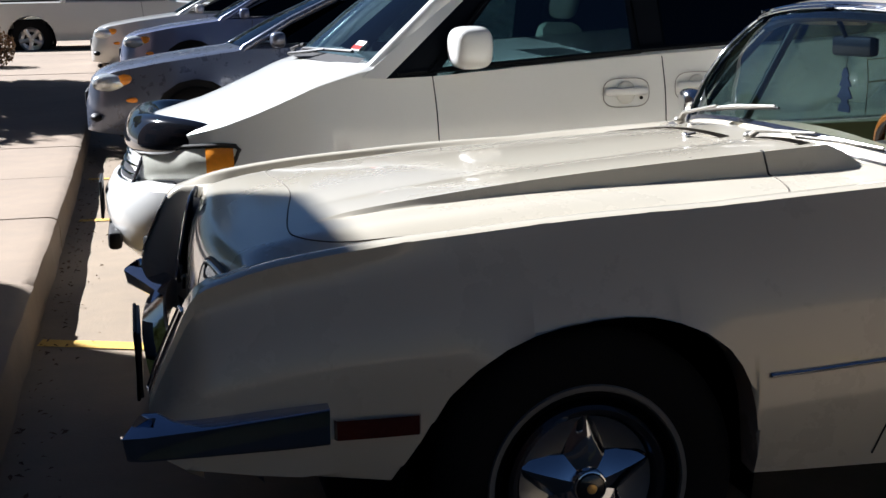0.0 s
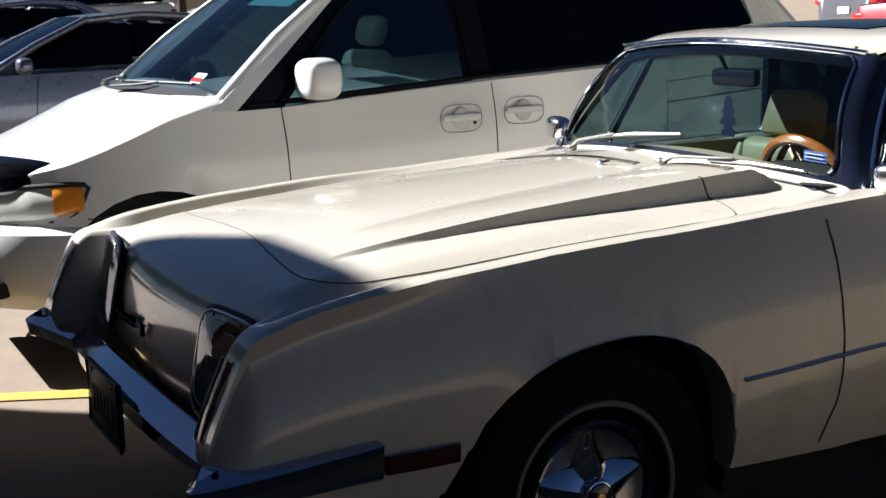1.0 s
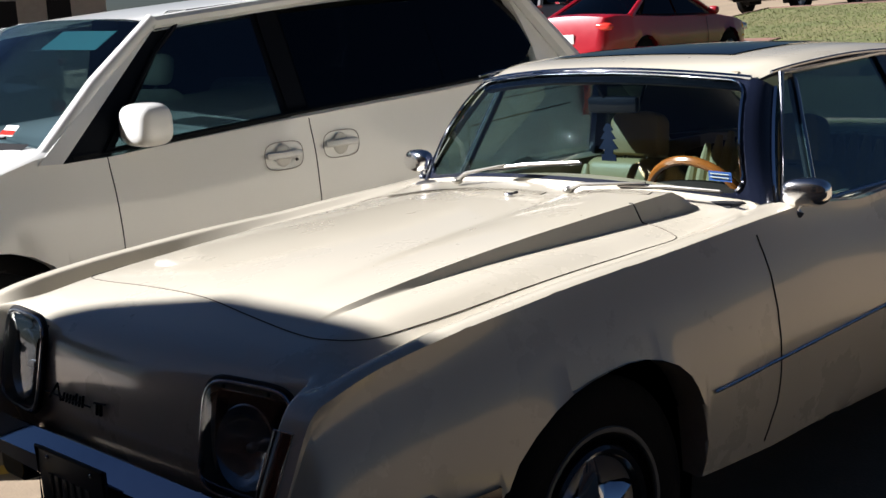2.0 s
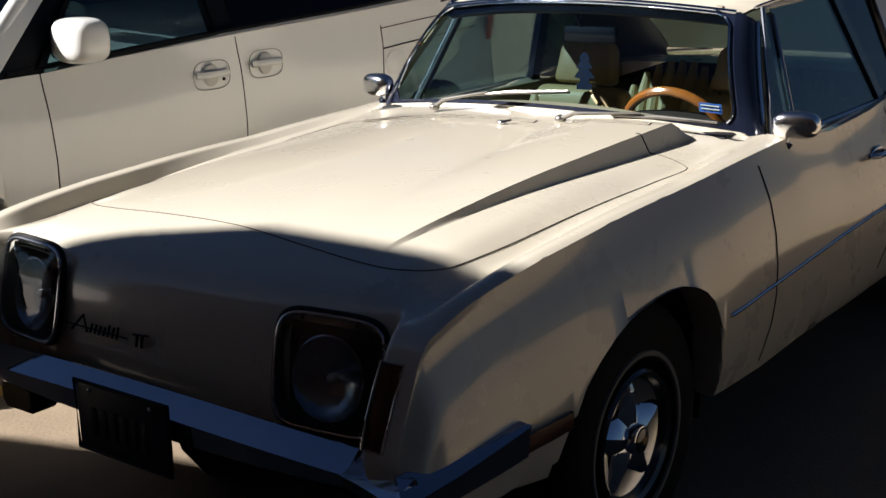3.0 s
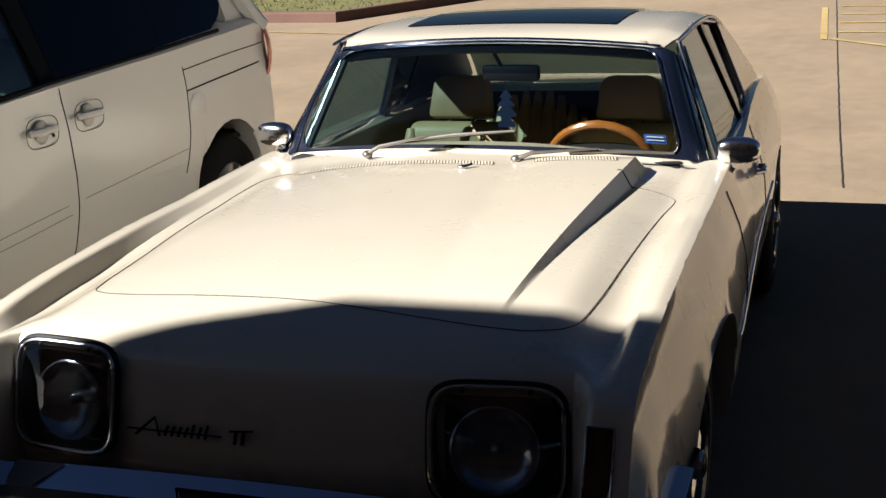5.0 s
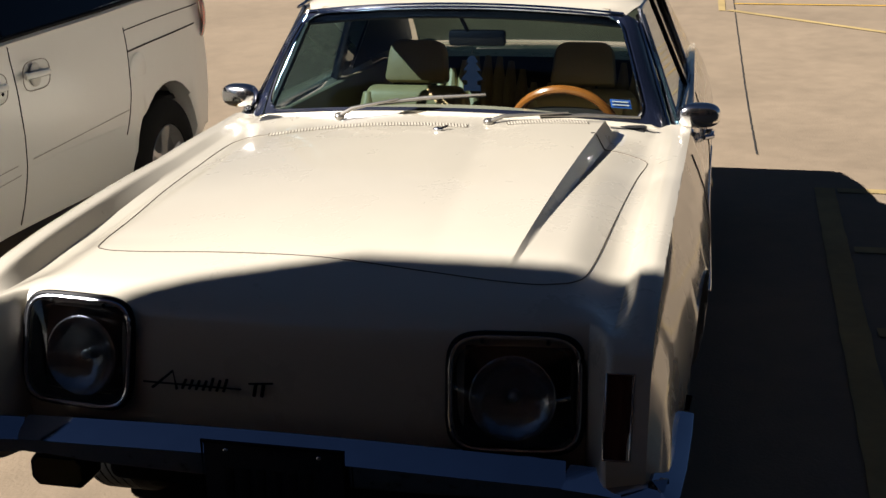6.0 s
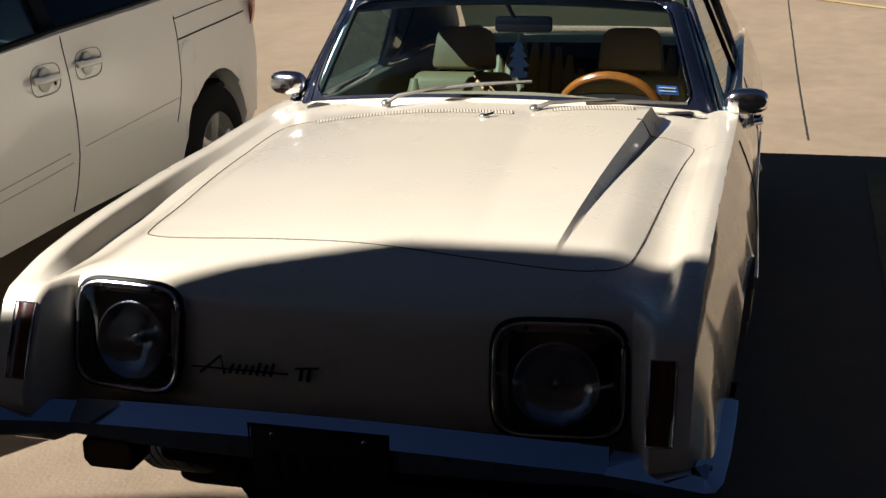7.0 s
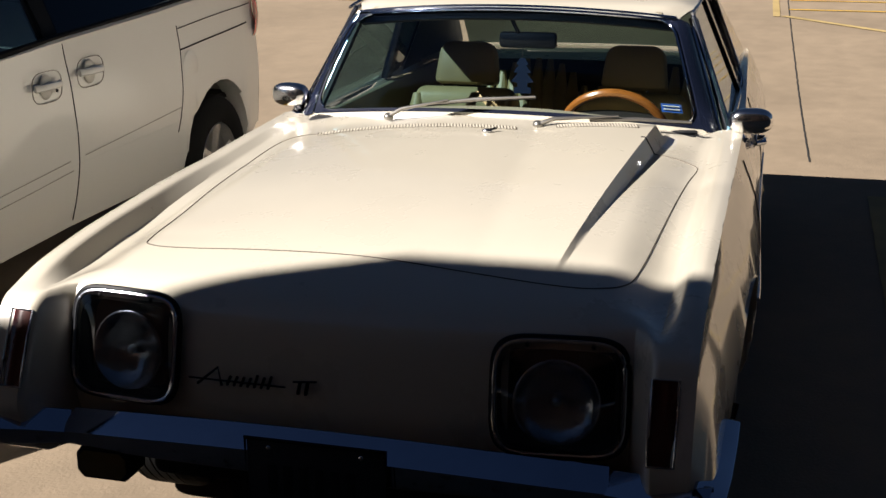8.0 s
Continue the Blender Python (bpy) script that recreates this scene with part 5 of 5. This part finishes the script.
van_line([(0.45, 0.585), (0.96, 0.605), (1.38, 0.635), (2.25, 0.65)], 0.004, "body_crease", WHITE, 0.004)
# The door contour's shading is put into colour as thin grey bars.
CREASE_SHADE = mat("crease_shade", (0.34, 0.33, 0.30), 0.6, var=0.1)
van_line([(1.28, 0.655), (0.95, 0.632), (0.60, 0.606), (0.46, 0.592), (0.43, 0.575), (0.47, 0.562), (0.62, 0.565), (0.95, 0.585), (1.30, 0.612)], 0.0022, "crease_shade_line", CREASE_SHADE)
van_line([(1.40, 0.660), (1.8, 0.685), (2.28, 0.715)], 0.0022, "crease_shade_line", CREASE_SHADE)
van_line([(-0.50, 0.672), (-0.35, 0.682), (-0.16, 0.700)], 0.003, "bumper_seam")
part("fuel_flap", lathe([(0.075, 0.0), (0.079, 0.002), (0.075, 0.004), (0, 0.0045)], Matrix.Translation((2.42, v_side + 0.009, 0.895)) @ Matrix.Rotation(radians(90), 4, "X"), 28), WHITE, van)
for hx, hz in ((1.165, 0.979), (1.495, 0.997)):
    hm = Matrix.Translation((hx, v_side + 0.012, hz))
    cup = bmesh.new()
    ringp = []
    for k in range(32):
        a = 2 * math.pi * k / 32
        c, s = math.cos(a), math.sin(a)
        ringp.append(hm @ Vector((math.copysign(abs(c) ** 0.55, c) * 0.105, -0.006, math.copysign(abs(s) ** 0.7, s) * 0.062)))
    hnd = part("door_handle", tube(ringp, 0.0022, closed=True, n=6), mat("handle_gap", (0.28, 0.265, 0.235), 0.7, var=0.1), van, "white pull handle in a recessed cup")
    # Shade of the hollow put into the colour of a solid bulge.
    part("handle_cup", ellipsoid(hm @ Vector((0.0, 0.0, 0)), (0.045, 0.012, 0.05)), mat("cup_shadow", (0.56, 0.55, 0.51), 0.45, var=0.1), hnd)
    part("handle_bar", tube([hm @ Vector((-0.09, -0.008, 0.004)), hm @ Vector((-0.05, -0.028, 0.006)), hm @ Vector((0.05, -0.028, 0.006)), hm @ Vector((0.09, -0.008, 0.004))], 0.012, flat=1.3), WHITE, hnd)
part("key_lock", ellipsoid((1.235, v_side + 0.008, 0.955), (0.008, 0.005, 0.008), u=10, v=6), BLACK, van)
for s in (-1, 1):
    ym = VY + s * (VH + 0.075)
    mo = part("door_mirror", ellipsoid((0.46, ym + s * -0.03, 1.19), (0.085, 0.115, 0.088), power=0.62, u=24, v=16), WHITE, van, "white door mirror")
    part("mirror_arm", box(0.45, VY + s * (VH - 0.03), 1.15, 0.10, 0.10, 0.06, 0.02), BLACK, mo)
    # headlamp, amber corner, tail lamp
    def wrap(x0, x1, z0, z1, n=6, lift=0.006, s=s):
        rows_w = []
        for x in np.linspace(x0, x1, n):
            h = VH + lerp(x, v_plan) - 0.018 + lift
            q = (x - x0) / (x1 - x0)
            za, zb = z0[0] + (z0[1] - z0[0]) * q, z1[0] + (z1[1] - z1[0]) * q
            rows_w.append([(x, VY + s * (h + 0.018 - 0.03 * abs(2 * t - 1) ** 2), za + (zb - za) * t) for t in np.linspace(0, 1, 7)])
        return grid_bm(rows_w)
    lamp = part("headlamp", wrap(-0.87, -0.605, (0.632, 0.672), (0.775, 0.803), 14, 0.012), LAMP_VAN, van, "clear ribbed headlamp")
    part("turn_lamp", wrap(-0.62, -0.51, (0.676, 0.700), (0.803, 0.806), 8, 0.016), AMBER, lamp, "amber turn lamp")
    part("tail_lamp", wrap(3.25, 3.42, (0.93, 0.93), (1.20, 1.20), 8, 0.012), TAIL_RED, van, "red tail lamp")
    part("lamp_edge", tube([(x, VY + s * (VH + lerp(x, v_plan) - 0.016), z) for x, z in ((-0.875, 0.626), (-0.75, 0.644), (-0.62, 0.665), (-0.56, 0.680), (-0.53, 0.70), (-0.50, 0.76), (-0.485, 0.798), (-0.50, 0.812), (-0.56, 0.815), (-0.66, 0.808), (-0.78, 0.792), (-0.875, 0.773))], 0.010), SEAM, lamp)
# bonnet guard, grille, bumper
bg = []
for u in np.linspace(-1, 1, 41):
    y = VY + u * 0.775
    x = -0.865 + 0.27 * u ** 4 + 0.05 * u * u
    k = (1 - abs(u) ** 7) ** 0.5
    prof_g = curve([(0.075, -0.015), (0.045, 0.032), (0.0, 0.042), (-0.045, 0.02), (-0.075, -0.035), (-0.082, -0.095), (-0.062, -0.125)], 4)
    bg.append([(x + dx * (0.35 + 0.65 * k), y, 0.872 + (dz + 0.03) * k - 0.02) for dx, dz in prof_g])
part("bonnet_guard", grid_bm(bg), mat("smoked_plastic", (0.006, 0.007, 0.010), 0.06, coat=1.0, var=0.1), van, "dark smoked bonnet guard")
def grille_x(u, z):
    return -0.975 + 0.08 * (z - 0.62) / 0.18 + 0.06 * u * u
gr = part("front_grille", grid_bm([[(grille_x(u, z), VY + u * 0.44, z) for z in np.linspace(0.605, 0.80, 6)] for u in np.linspace(-1, 1, 15)]), BLACK, van)
for k in range(5):
    part("grille_bar", tube([(grille_x(u, 0.625 + k * 0.036) - 0.006, VY + u * (0.435 - 0.008 * k), 0.625 + k * 0.036) for u in np.linspace(-1, 1, 13)], 0.011, flat=0.55), CHROME, gr)
for s in (-1, 1):
    part("grille_frame", tube([(grille_x(1, z) - 0.004, VY + s * 0.442, z) for z in np.linspace(0.605, 0.80, 5)], 0.012), STEEL, gr)
bp = []
for u in np.linspace(-1, 1, 21):
    y = VY + u * 0.92
    x = -1.03 + 0.15 * u * u + 0.33 * abs(u) ** 5
    bp.append([(x + 0.12, y, 0.645), (x + 0.02, y, 0.620), (x - 0.02, y, 0.55), (x - 0.015, y, 0.46), (x + 0.02, y, 0.36), (x + 0.07, y, 0.31)])
vb = part("front_bumper", grid_bm(bp), WHITE, van)
part("number_plate", box(-1.065, VY + 0.0, 0.52, 0.014, 0.33, 0.17, 0.004), BLACK, vb)
part("lower_grille", box(-1.01, VY, 0.385, 0.06, 1.0, 0.08, 0.02), BLACK, vb)
# cabin of the van
def van_seat(x, y):
    st = part("seat", box(x, y, 0.76, 0.5, 0.5, 0.16, 0.05), GREYCLOTH, van, "grey cloth seat")
    lean = Matrix.Translation((x + 0.26, y, 0.84)) @ Matrix.Rotation(radians(15), 4, "Y")
    part("seat_back", box(0, 0, 0, 0.13, 0.46, 0.46, 0.06, m=lean @ Matrix.Translation((0, 0, 0.21)), seg=4), GREYCLOTH, st)
    part("headrest", box(0, 0, 0, 0.10, 0.25, 0.16, 0.048, m=lean @ Matrix.Translation((-0.01, 0, 0.54)), seg=4), GREYCLOTH, st)
    part("headrest_post", tube([lean @ Vector((0, 0, 0.40)), lean @ Vector((0, 0, 0.50))], 0.01), STEEL, st)


van_seat(0.93, VY + 0.30)
part("dashboard", prism([(0.05, VY - 0.82, 1.03), (0.42, VY - 0.82, 1.06), (0.50, VY - 0.82, 1.0), (0.45, VY - 0.82, 0.75), (0.1, VY - 0.82, 0.75)], (0, 1.64, 0), bev=0.02), DASH, van)
part("cabin_floor", box(1.6, VY, 0.66, 3.0, 1.7, 0.03), CARPET, van)
part("rear_bench", box(2.0, VY, 1.0, 0.2, 1.5, 0.55, 0.06), mat("bench_cloth", (0.10, 0.10, 0.10), 0.9, var=0.15), van)
v_frame = [(0.30, 1.09), (0.75, 1.115), (1.24, 1.145), (1.24, 1.65), (0.97, 1.628), (0.82, 1.585), (0.67, 1.47)]
part("door_frame", tube([(x, VY - (VH - 0.032 + (0.72 - VH + 0.032) * (z - VA[1]) / (VB[1] - VA[1])) - 0.003, z) for x, z in v_frame], 0.017, closed=True, n=6, flat=0.6), MIRROR_BACK, van)
part("sill_strip", tube([(x, VY - VH + 0.033, z + 0.005) for x, z in ((0.17, 1.083), (0.7, 1.118), (1.35, 1.158), (2.1, 1.195), (2.72, 1.235))], 0.011, n=6), MIRROR_BACK, van)
for s in (-1, 1):
    part("bumper_recess", box(-0.83, VY + s * 0.70, 0.40, 0.10, 0.10, 0.07, 0.015, m=Matrix.Rotation(radians(-30 * s), 4, "Z")), BLACK, vb)
def van_glass(u, t):
    """A point on the van's windscreen: u across, t up."""
    a = Vector((VA[0] + 0.20 * (u * u - 1), VY + (VH - 0.115) * u, VA[1] + 0.028 * (1 - u * u)))
    b = Vector((VB[0] + 0.12 * (u * u - 1), VY + 0.705 * u, VB[1] + 0.028 * (1 - u * u)))
    return a.lerp(b, t) + Vector((-0.03, 0, 0.015)) * 4 * t * (1 - t)


stp = [van_glass(u, t) + Vector((-0.004, 0, 0.004)) for u, t in ((-0.80, 0.13), (-0.72, 0.13), (-0.72, 0.20), (-0.80, 0.20))]
stick = part("sticker", prism(stp, (-0.001, 0, 0.001)), PAPER, van, "small pale inspection sticker", smooth=False)
part("sticker_bar", prism([p + Vector((-0.002, 0, 0.002)) for p in (stp[0].lerp(stp[3], 0.1), stp[1].lerp(stp[2], 0.1), stp[1].lerp(stp[2], 0.5), stp[0].lerp(stp[3], 0.5))], (-0.001, 0, 0.001)), TAIL_RED, stick, smooth=False)
for ua, ub in ((-0.02, -0.78), (0.72, 0.06)):
    off = Vector((-0.016, 0, 0.012))
    wp = part("wiper", tube([van_glass(ua, 0.02) + off * 2, van_glass(ua * 0.6 + ub * 0.4, 0.05) + off * 2, van_glass(ua * 0.4 + ub * 0.6, 0.10) + off], [0.014, 0.011, 0.007], flat=0.7), BLACK, van, "dark wiper lying at the foot of the glass")
    part("wiper_blade", tube([van_glass(ua + (ub - ua) * k, 0.085 + 0.03 * k) + off * 0.8 for k in np.linspace(0.05, 1, 7)], 0.008, n=6), BLACK, wp)
part("sun_visor", prism([van_glass(u, t) + Vector((0.03, 0, -0.03)) for u, t in ((-0.75, 0.80), (-0.25, 0.80), (-0.25, 0.95), (-0.75, 0.95))], (0.012, 0, 0.004)), mat("teal_cloth", (0.03, 0.17, 0.19), 0.8, var=0.1), van, "teal sun visor folded up", smooth=False)
part("cowl_panel", grid_bm([[(-0.02 + 0.14 * (u * u) - 0.11, VY + u * 0.80, 1.105 - 0.02 * u * u + 0.035), (0.03 + 0.14 * (u * u) - 0.11, VY + u * 0.80, 1.135 - 0.02 * u * u + 0.035)] for u in np.linspace(-1, 1, 15)]), BLACK, van)

# ---- cars farther off ----
simple_car("sedan", "silver-blue sedan parked nose to the kerb", SILVER_BLUE, "sedan", (1.06, 8.98, 0), 0, length=4.75)
simple_car("sedan", "blue sedan parked nose to the kerb", NAVY, "sedan", (1.25, 14.8, 0), 0, length=4.6)
simple_car("sedan", "pale silver sedan farther along the kerb", SILVER, "sedan", (0.85, 17.8, 0), 0, length=4.7)
simple_car("pickup", "white pickup truck crossing the far end of the lot", WHITE, "pickup", (-1.3, 24.6, 0), 180, length=5.4, width=1.95)
simple_car("suv", "white sport utility wagon with roof rack", WHITE, "suv", (4.7, 26.8, 0), 0, length=4.7)
simple_car("sedan", "black sedan in shade", BLACKPAINT, "sedan", (6.6, 19.6, 0), 0, length=4.7)
simple_car("sedan", "white sedan parked before the trees", WHITE, "sedan", (10.9, 31.4, 0), 28, length=4.6)
simple_car("sedan", "red sedan with silver lamp trim at the grass verge", REDPAINT, "sedan", (16.15, 11.3, 0), 184.5)
simple_car("suv", "dark grey sport utility wagon", GREYPAINT, "suv", (21.4, 17.6, 0), 187)
simple_car("pickup", "red pickup truck across the lot", REDPAINT, "pickup", (28.2, 21.6, 0), 187, length=5.3, width=1.95)
simple_car("pickup", "dark brown pickup truck beyond the grass", DARKPICK, "pickup", (32.6, 18.0, 0), 180, length=5.6, width=2.0)

# ---- verge, far marks, planting ----
isl = [(14.3, 6.2), (17.2, 4.6), (24, 2.8), (30, 1.0), (30, 17.5), (24, 15.8), (20.0, 14.6), (19.4, 10.6), (16, 10.0), (14.5, 9.3)]
gm = bmesh.new()
ctr = (22.0, 9.0)
rings = []
for f in (1.0, 0.97, 0.7, 0.4, 0.1):
    rings.append([(ctr[0] + (x - ctr[0]) * f, ctr[1] + (y - ctr[1]) * f, ground_z(ctr[0] + (x - ctr[0]) * f) + (0.13 if f < 1 else 0.11)) for x, y in isl])
grid_bm(rings, gm, close_v=True)
verge = new("grass_verge", to_mesh("grass_verge", gm, GRASS_SOIL))
tagged(verge, "mown grass verge turning dry", "grass", kind="structure")
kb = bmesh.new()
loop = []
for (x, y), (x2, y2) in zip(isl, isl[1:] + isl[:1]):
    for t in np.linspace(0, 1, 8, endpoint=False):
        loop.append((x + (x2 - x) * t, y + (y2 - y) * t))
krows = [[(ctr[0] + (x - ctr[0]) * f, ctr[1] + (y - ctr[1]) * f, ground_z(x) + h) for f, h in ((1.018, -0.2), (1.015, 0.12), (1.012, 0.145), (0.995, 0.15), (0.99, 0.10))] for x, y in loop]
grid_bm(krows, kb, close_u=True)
kerb = new("kerb", to_mesh("kerb", kb, mat("dark_red_kerb", (0.11, 0.06, 0.045), 0.85, var=0.25, scale=6, bump=0.3)))
tagged(kerb, "dark red-brown concrete kerb round the grass verge", "kerb", kind="structure")
gb = bmesh.new()
rng = random.Random(4)
for _ in range(42000):
    a, b = rng.random(), rng.random()
    x, y = 14.6 + 15 * a, 1.5 + 17 * b
    inside = False
    for (x1, y1), (x2, y2) in zip(isl, isl[1:] + isl[:1]):
        if (y1 > y) != (y2 > y) and x < (x2 - x1) * (y - y1) / (y2 - y1) + x1:
            inside = not inside
    if not inside:
        continue
    z = ground_z(x) + 0.12
    an, h, w = rng.random() * 6.28, 0.015 + 0.03 * rng.random(), 0.016
    p = [(x - w * math.cos(an), y - w * math.sin(an), z), (x + w * math.cos(an), y + w * math.sin(an), z), (x + 0.05 * rng.uniform(-1, 1), y + 0.05 * rng.uniform(-1, 1), z + h)]
    gb.faces.new([gb.verts.new(q) for q in p])
BLADES = mat("grass_blades", (0.105, 0.125, 0.035), 0.8, var=0.3, scale=2)
gob = new("grass", to_mesh("grass", gb, BLADES, smooth=False))
tagged(gob, "short green and straw-coloured grass blades", "grass", kind="stuff")

strip("parking_line", [(12.0, -0.72), (15.0, -0.63)], 0.08, "yellow painted edge line of a no-parking zone", material=FADED)
strip("parking_line", [(12.05, -0.8), (10.2, -2.75)], 0.12, "yellow painted edge line of a no-parking zone", material=FADED)
for k in range(5):
    xx = 12.6 + k * 0.85
    strip("parking_line", [(xx, -0.85), (xx - 0.15, -4.0)], 0.10, "yellow painted hatch line of a no-parking zone")
strip("parking_line", [(13.3, 7.2), (12.7, 4.4)], 0.09, "worn yellow painted line near the grass verge", material=FADED)
crk = curve([(5.12, -1.085), (7.0, -1.02), (9.2, -0.95), (12.0, -0.865), (14.6, -0.79), (17.5, -0.70)], 20)
cb3 = bmesh.new()
grid_bm([[(x, y + 0.008 * noise.noise(Vector((x * 9, 1, 0))) + e, ground_z(x) + 0.004) for e in (-0.006, 0.006)] for x, y, in crk], cb3)
tagged(new("pavement_joint", to_mesh("pavement_joint", cb3, SEAM)), "dark tarred joint across the concrete", "joint", kind="structure")


def leaf_cloud(bm, c, r, n, size, rng):
    for _ in range(n):
        d = Vector((rng.gauss(0, 1), rng.gauss(0, 1), rng.gauss(0, 1))).normalized() * (rng.random() ** 0.45)
        p = Vector(c) + Vector((d.x * r[0], d.y * r[1], d.z * r[2]))
        q = Euler((rng.random() * 6.3, rng.random() * 6.3, rng.random() * 6.3)).to_matrix()
        s = size * rng.uniform(0.6, 1.4)
        bm.faces.new([bm.verts.new(p + q @ Vector(v) * s) for v in ((-0.5, 0, 0), (0, -0.22, 0.05), (0.5, 0, 0), (0, 0.22, 0.05))])


LEAF = mat("tree_leaves", (0.07, 0.11, 0.025), 0.55, var=0.4, scale=1.5)
LEAF_DARK = mat("dark_leaves", (0.035, 0.05, 0.02), 0.6, var=0.4, scale=1.5)
BARK = mat("bark", (0.10, 0.075, 0.055), 0.9, var=0.3, scale=12, bump=0.5)


def tree(label, at, h, r, seed, leaves=2600, leaf=LEAF, size=0.16):
    rng = random.Random(seed)
    z0 = ground_z(at[0], at[1])
    t = thing("tree", label, "tree", at=(at[0], at[1], z0))
    tb = tube([(at[0], at[1], z0 - 0.05), (at[0] + 0.05, at[1], z0 + h * 0.3), (at[0] - 0.05, at[1] + 0.1, z0 + h * 0.6)], [0.17, 0.12, 0.06])
    cl = bmesh.new()
    for k in range(7):
        a = k * 0.9 + rng.random()
        e = Vector((at[0] + math.cos(a) * r * 0.6, at[1] + math.sin(a) * r * 0.6, z0 + h * rng.uniform(0.5, 0.85)))
        tube([(at[0], at[1], z0 + h * 0.35), e.lerp(Vector((at[0], at[1], z0 + h * 0.5)), 0.5), e], [0.06, 0.04, 0.015], tb, n=6)
        leaf_cloud(cl, e, (r * 0.5, r * 0.5, h * 0.17), leaves // 7, size, rng)
    part("trunk", tb, BARK, t)
    part("crown", cl, leaf, t, smooth=False)


# Out of view; set so that its leaf shadow falls on the walk.
tree("unseen leafy tree beyond the sidewalk, added to dapple it with shade", (-5.9, 15.2), 4.9, 2.7, 77, 12000, LEAF, 0.26)
tree("leafy young tree beside the far lot", (7.6, 27.8), 4.2, 1.6, 1)
for k, (x, y, h, r) in enumerate(((2.5, 36, 7, 3.2), (6.5, 38, 7.5, 3.4), (10.5, 40, 6.5, 2.8), (-2.0, 41, 8, 3.5))):
    tree("dense dark tree at the far edge of the lot", (x, y), h, r, 10 + k, 3200, LEAF_DARK, 0.28)
for k, (x, y, r) in enumerate(((-3.15, 18.0, 0.5), (-4.0, 19.3, 0.55))):
    sh = thing("shrub", "low dry shrub beside the sidewalk", "shrub", at=(x, y, 0.15 + ground_z(0, y)))
    b5 = bmesh.new()
    leaf_cloud(b5, (x, y, 0.15 + ground_z(0, y) + r * 0.7), (r, r, r * 0.75), 1500, 0.09, random.Random(30 + k))
    part("foliage", b5, mat("dry_leaves", (0.16, 0.10, 0.05), 0.8, var=0.4, scale=3), sh, smooth=False)
    part("stem", tube([(x, y, 0.14 + ground_z(0, y)), (x + 0.05, y, 0.5 + ground_z(0, y))], [0.04, 0.02]), BARK, sh)

house = thing("building", "pale rendered house with an orange brick end", "building", at=(17, 46, 0.4))
part("wall", box(18.5, 48, 2.5, 12, 6, 5.0), STUCCO, house)
part("brick_bay", box(15.6, 44.9, 2.4, 1.6, 0.6, 4.8), mat("orange_brick", (0.45, 0.19, 0.09), 0.85, var=0.2, scale=6), house)
part("roof", prism([(12, 44.6, 5.0), (12, 48, 6.6), (12, 51.4, 5.0)], (13, 0, 0)), ROOFING, house)
for k in range(3):
    wn = part("window", box(17.8 + k * 2.3, 44.97, 2.5, 1.0, 0.08, 1.4), BLACK, house)
    part("frame", box(17.8 + k * 2.3, 44.95, 1.75, 1.2, 0.16, 0.08), PAPER, wn)
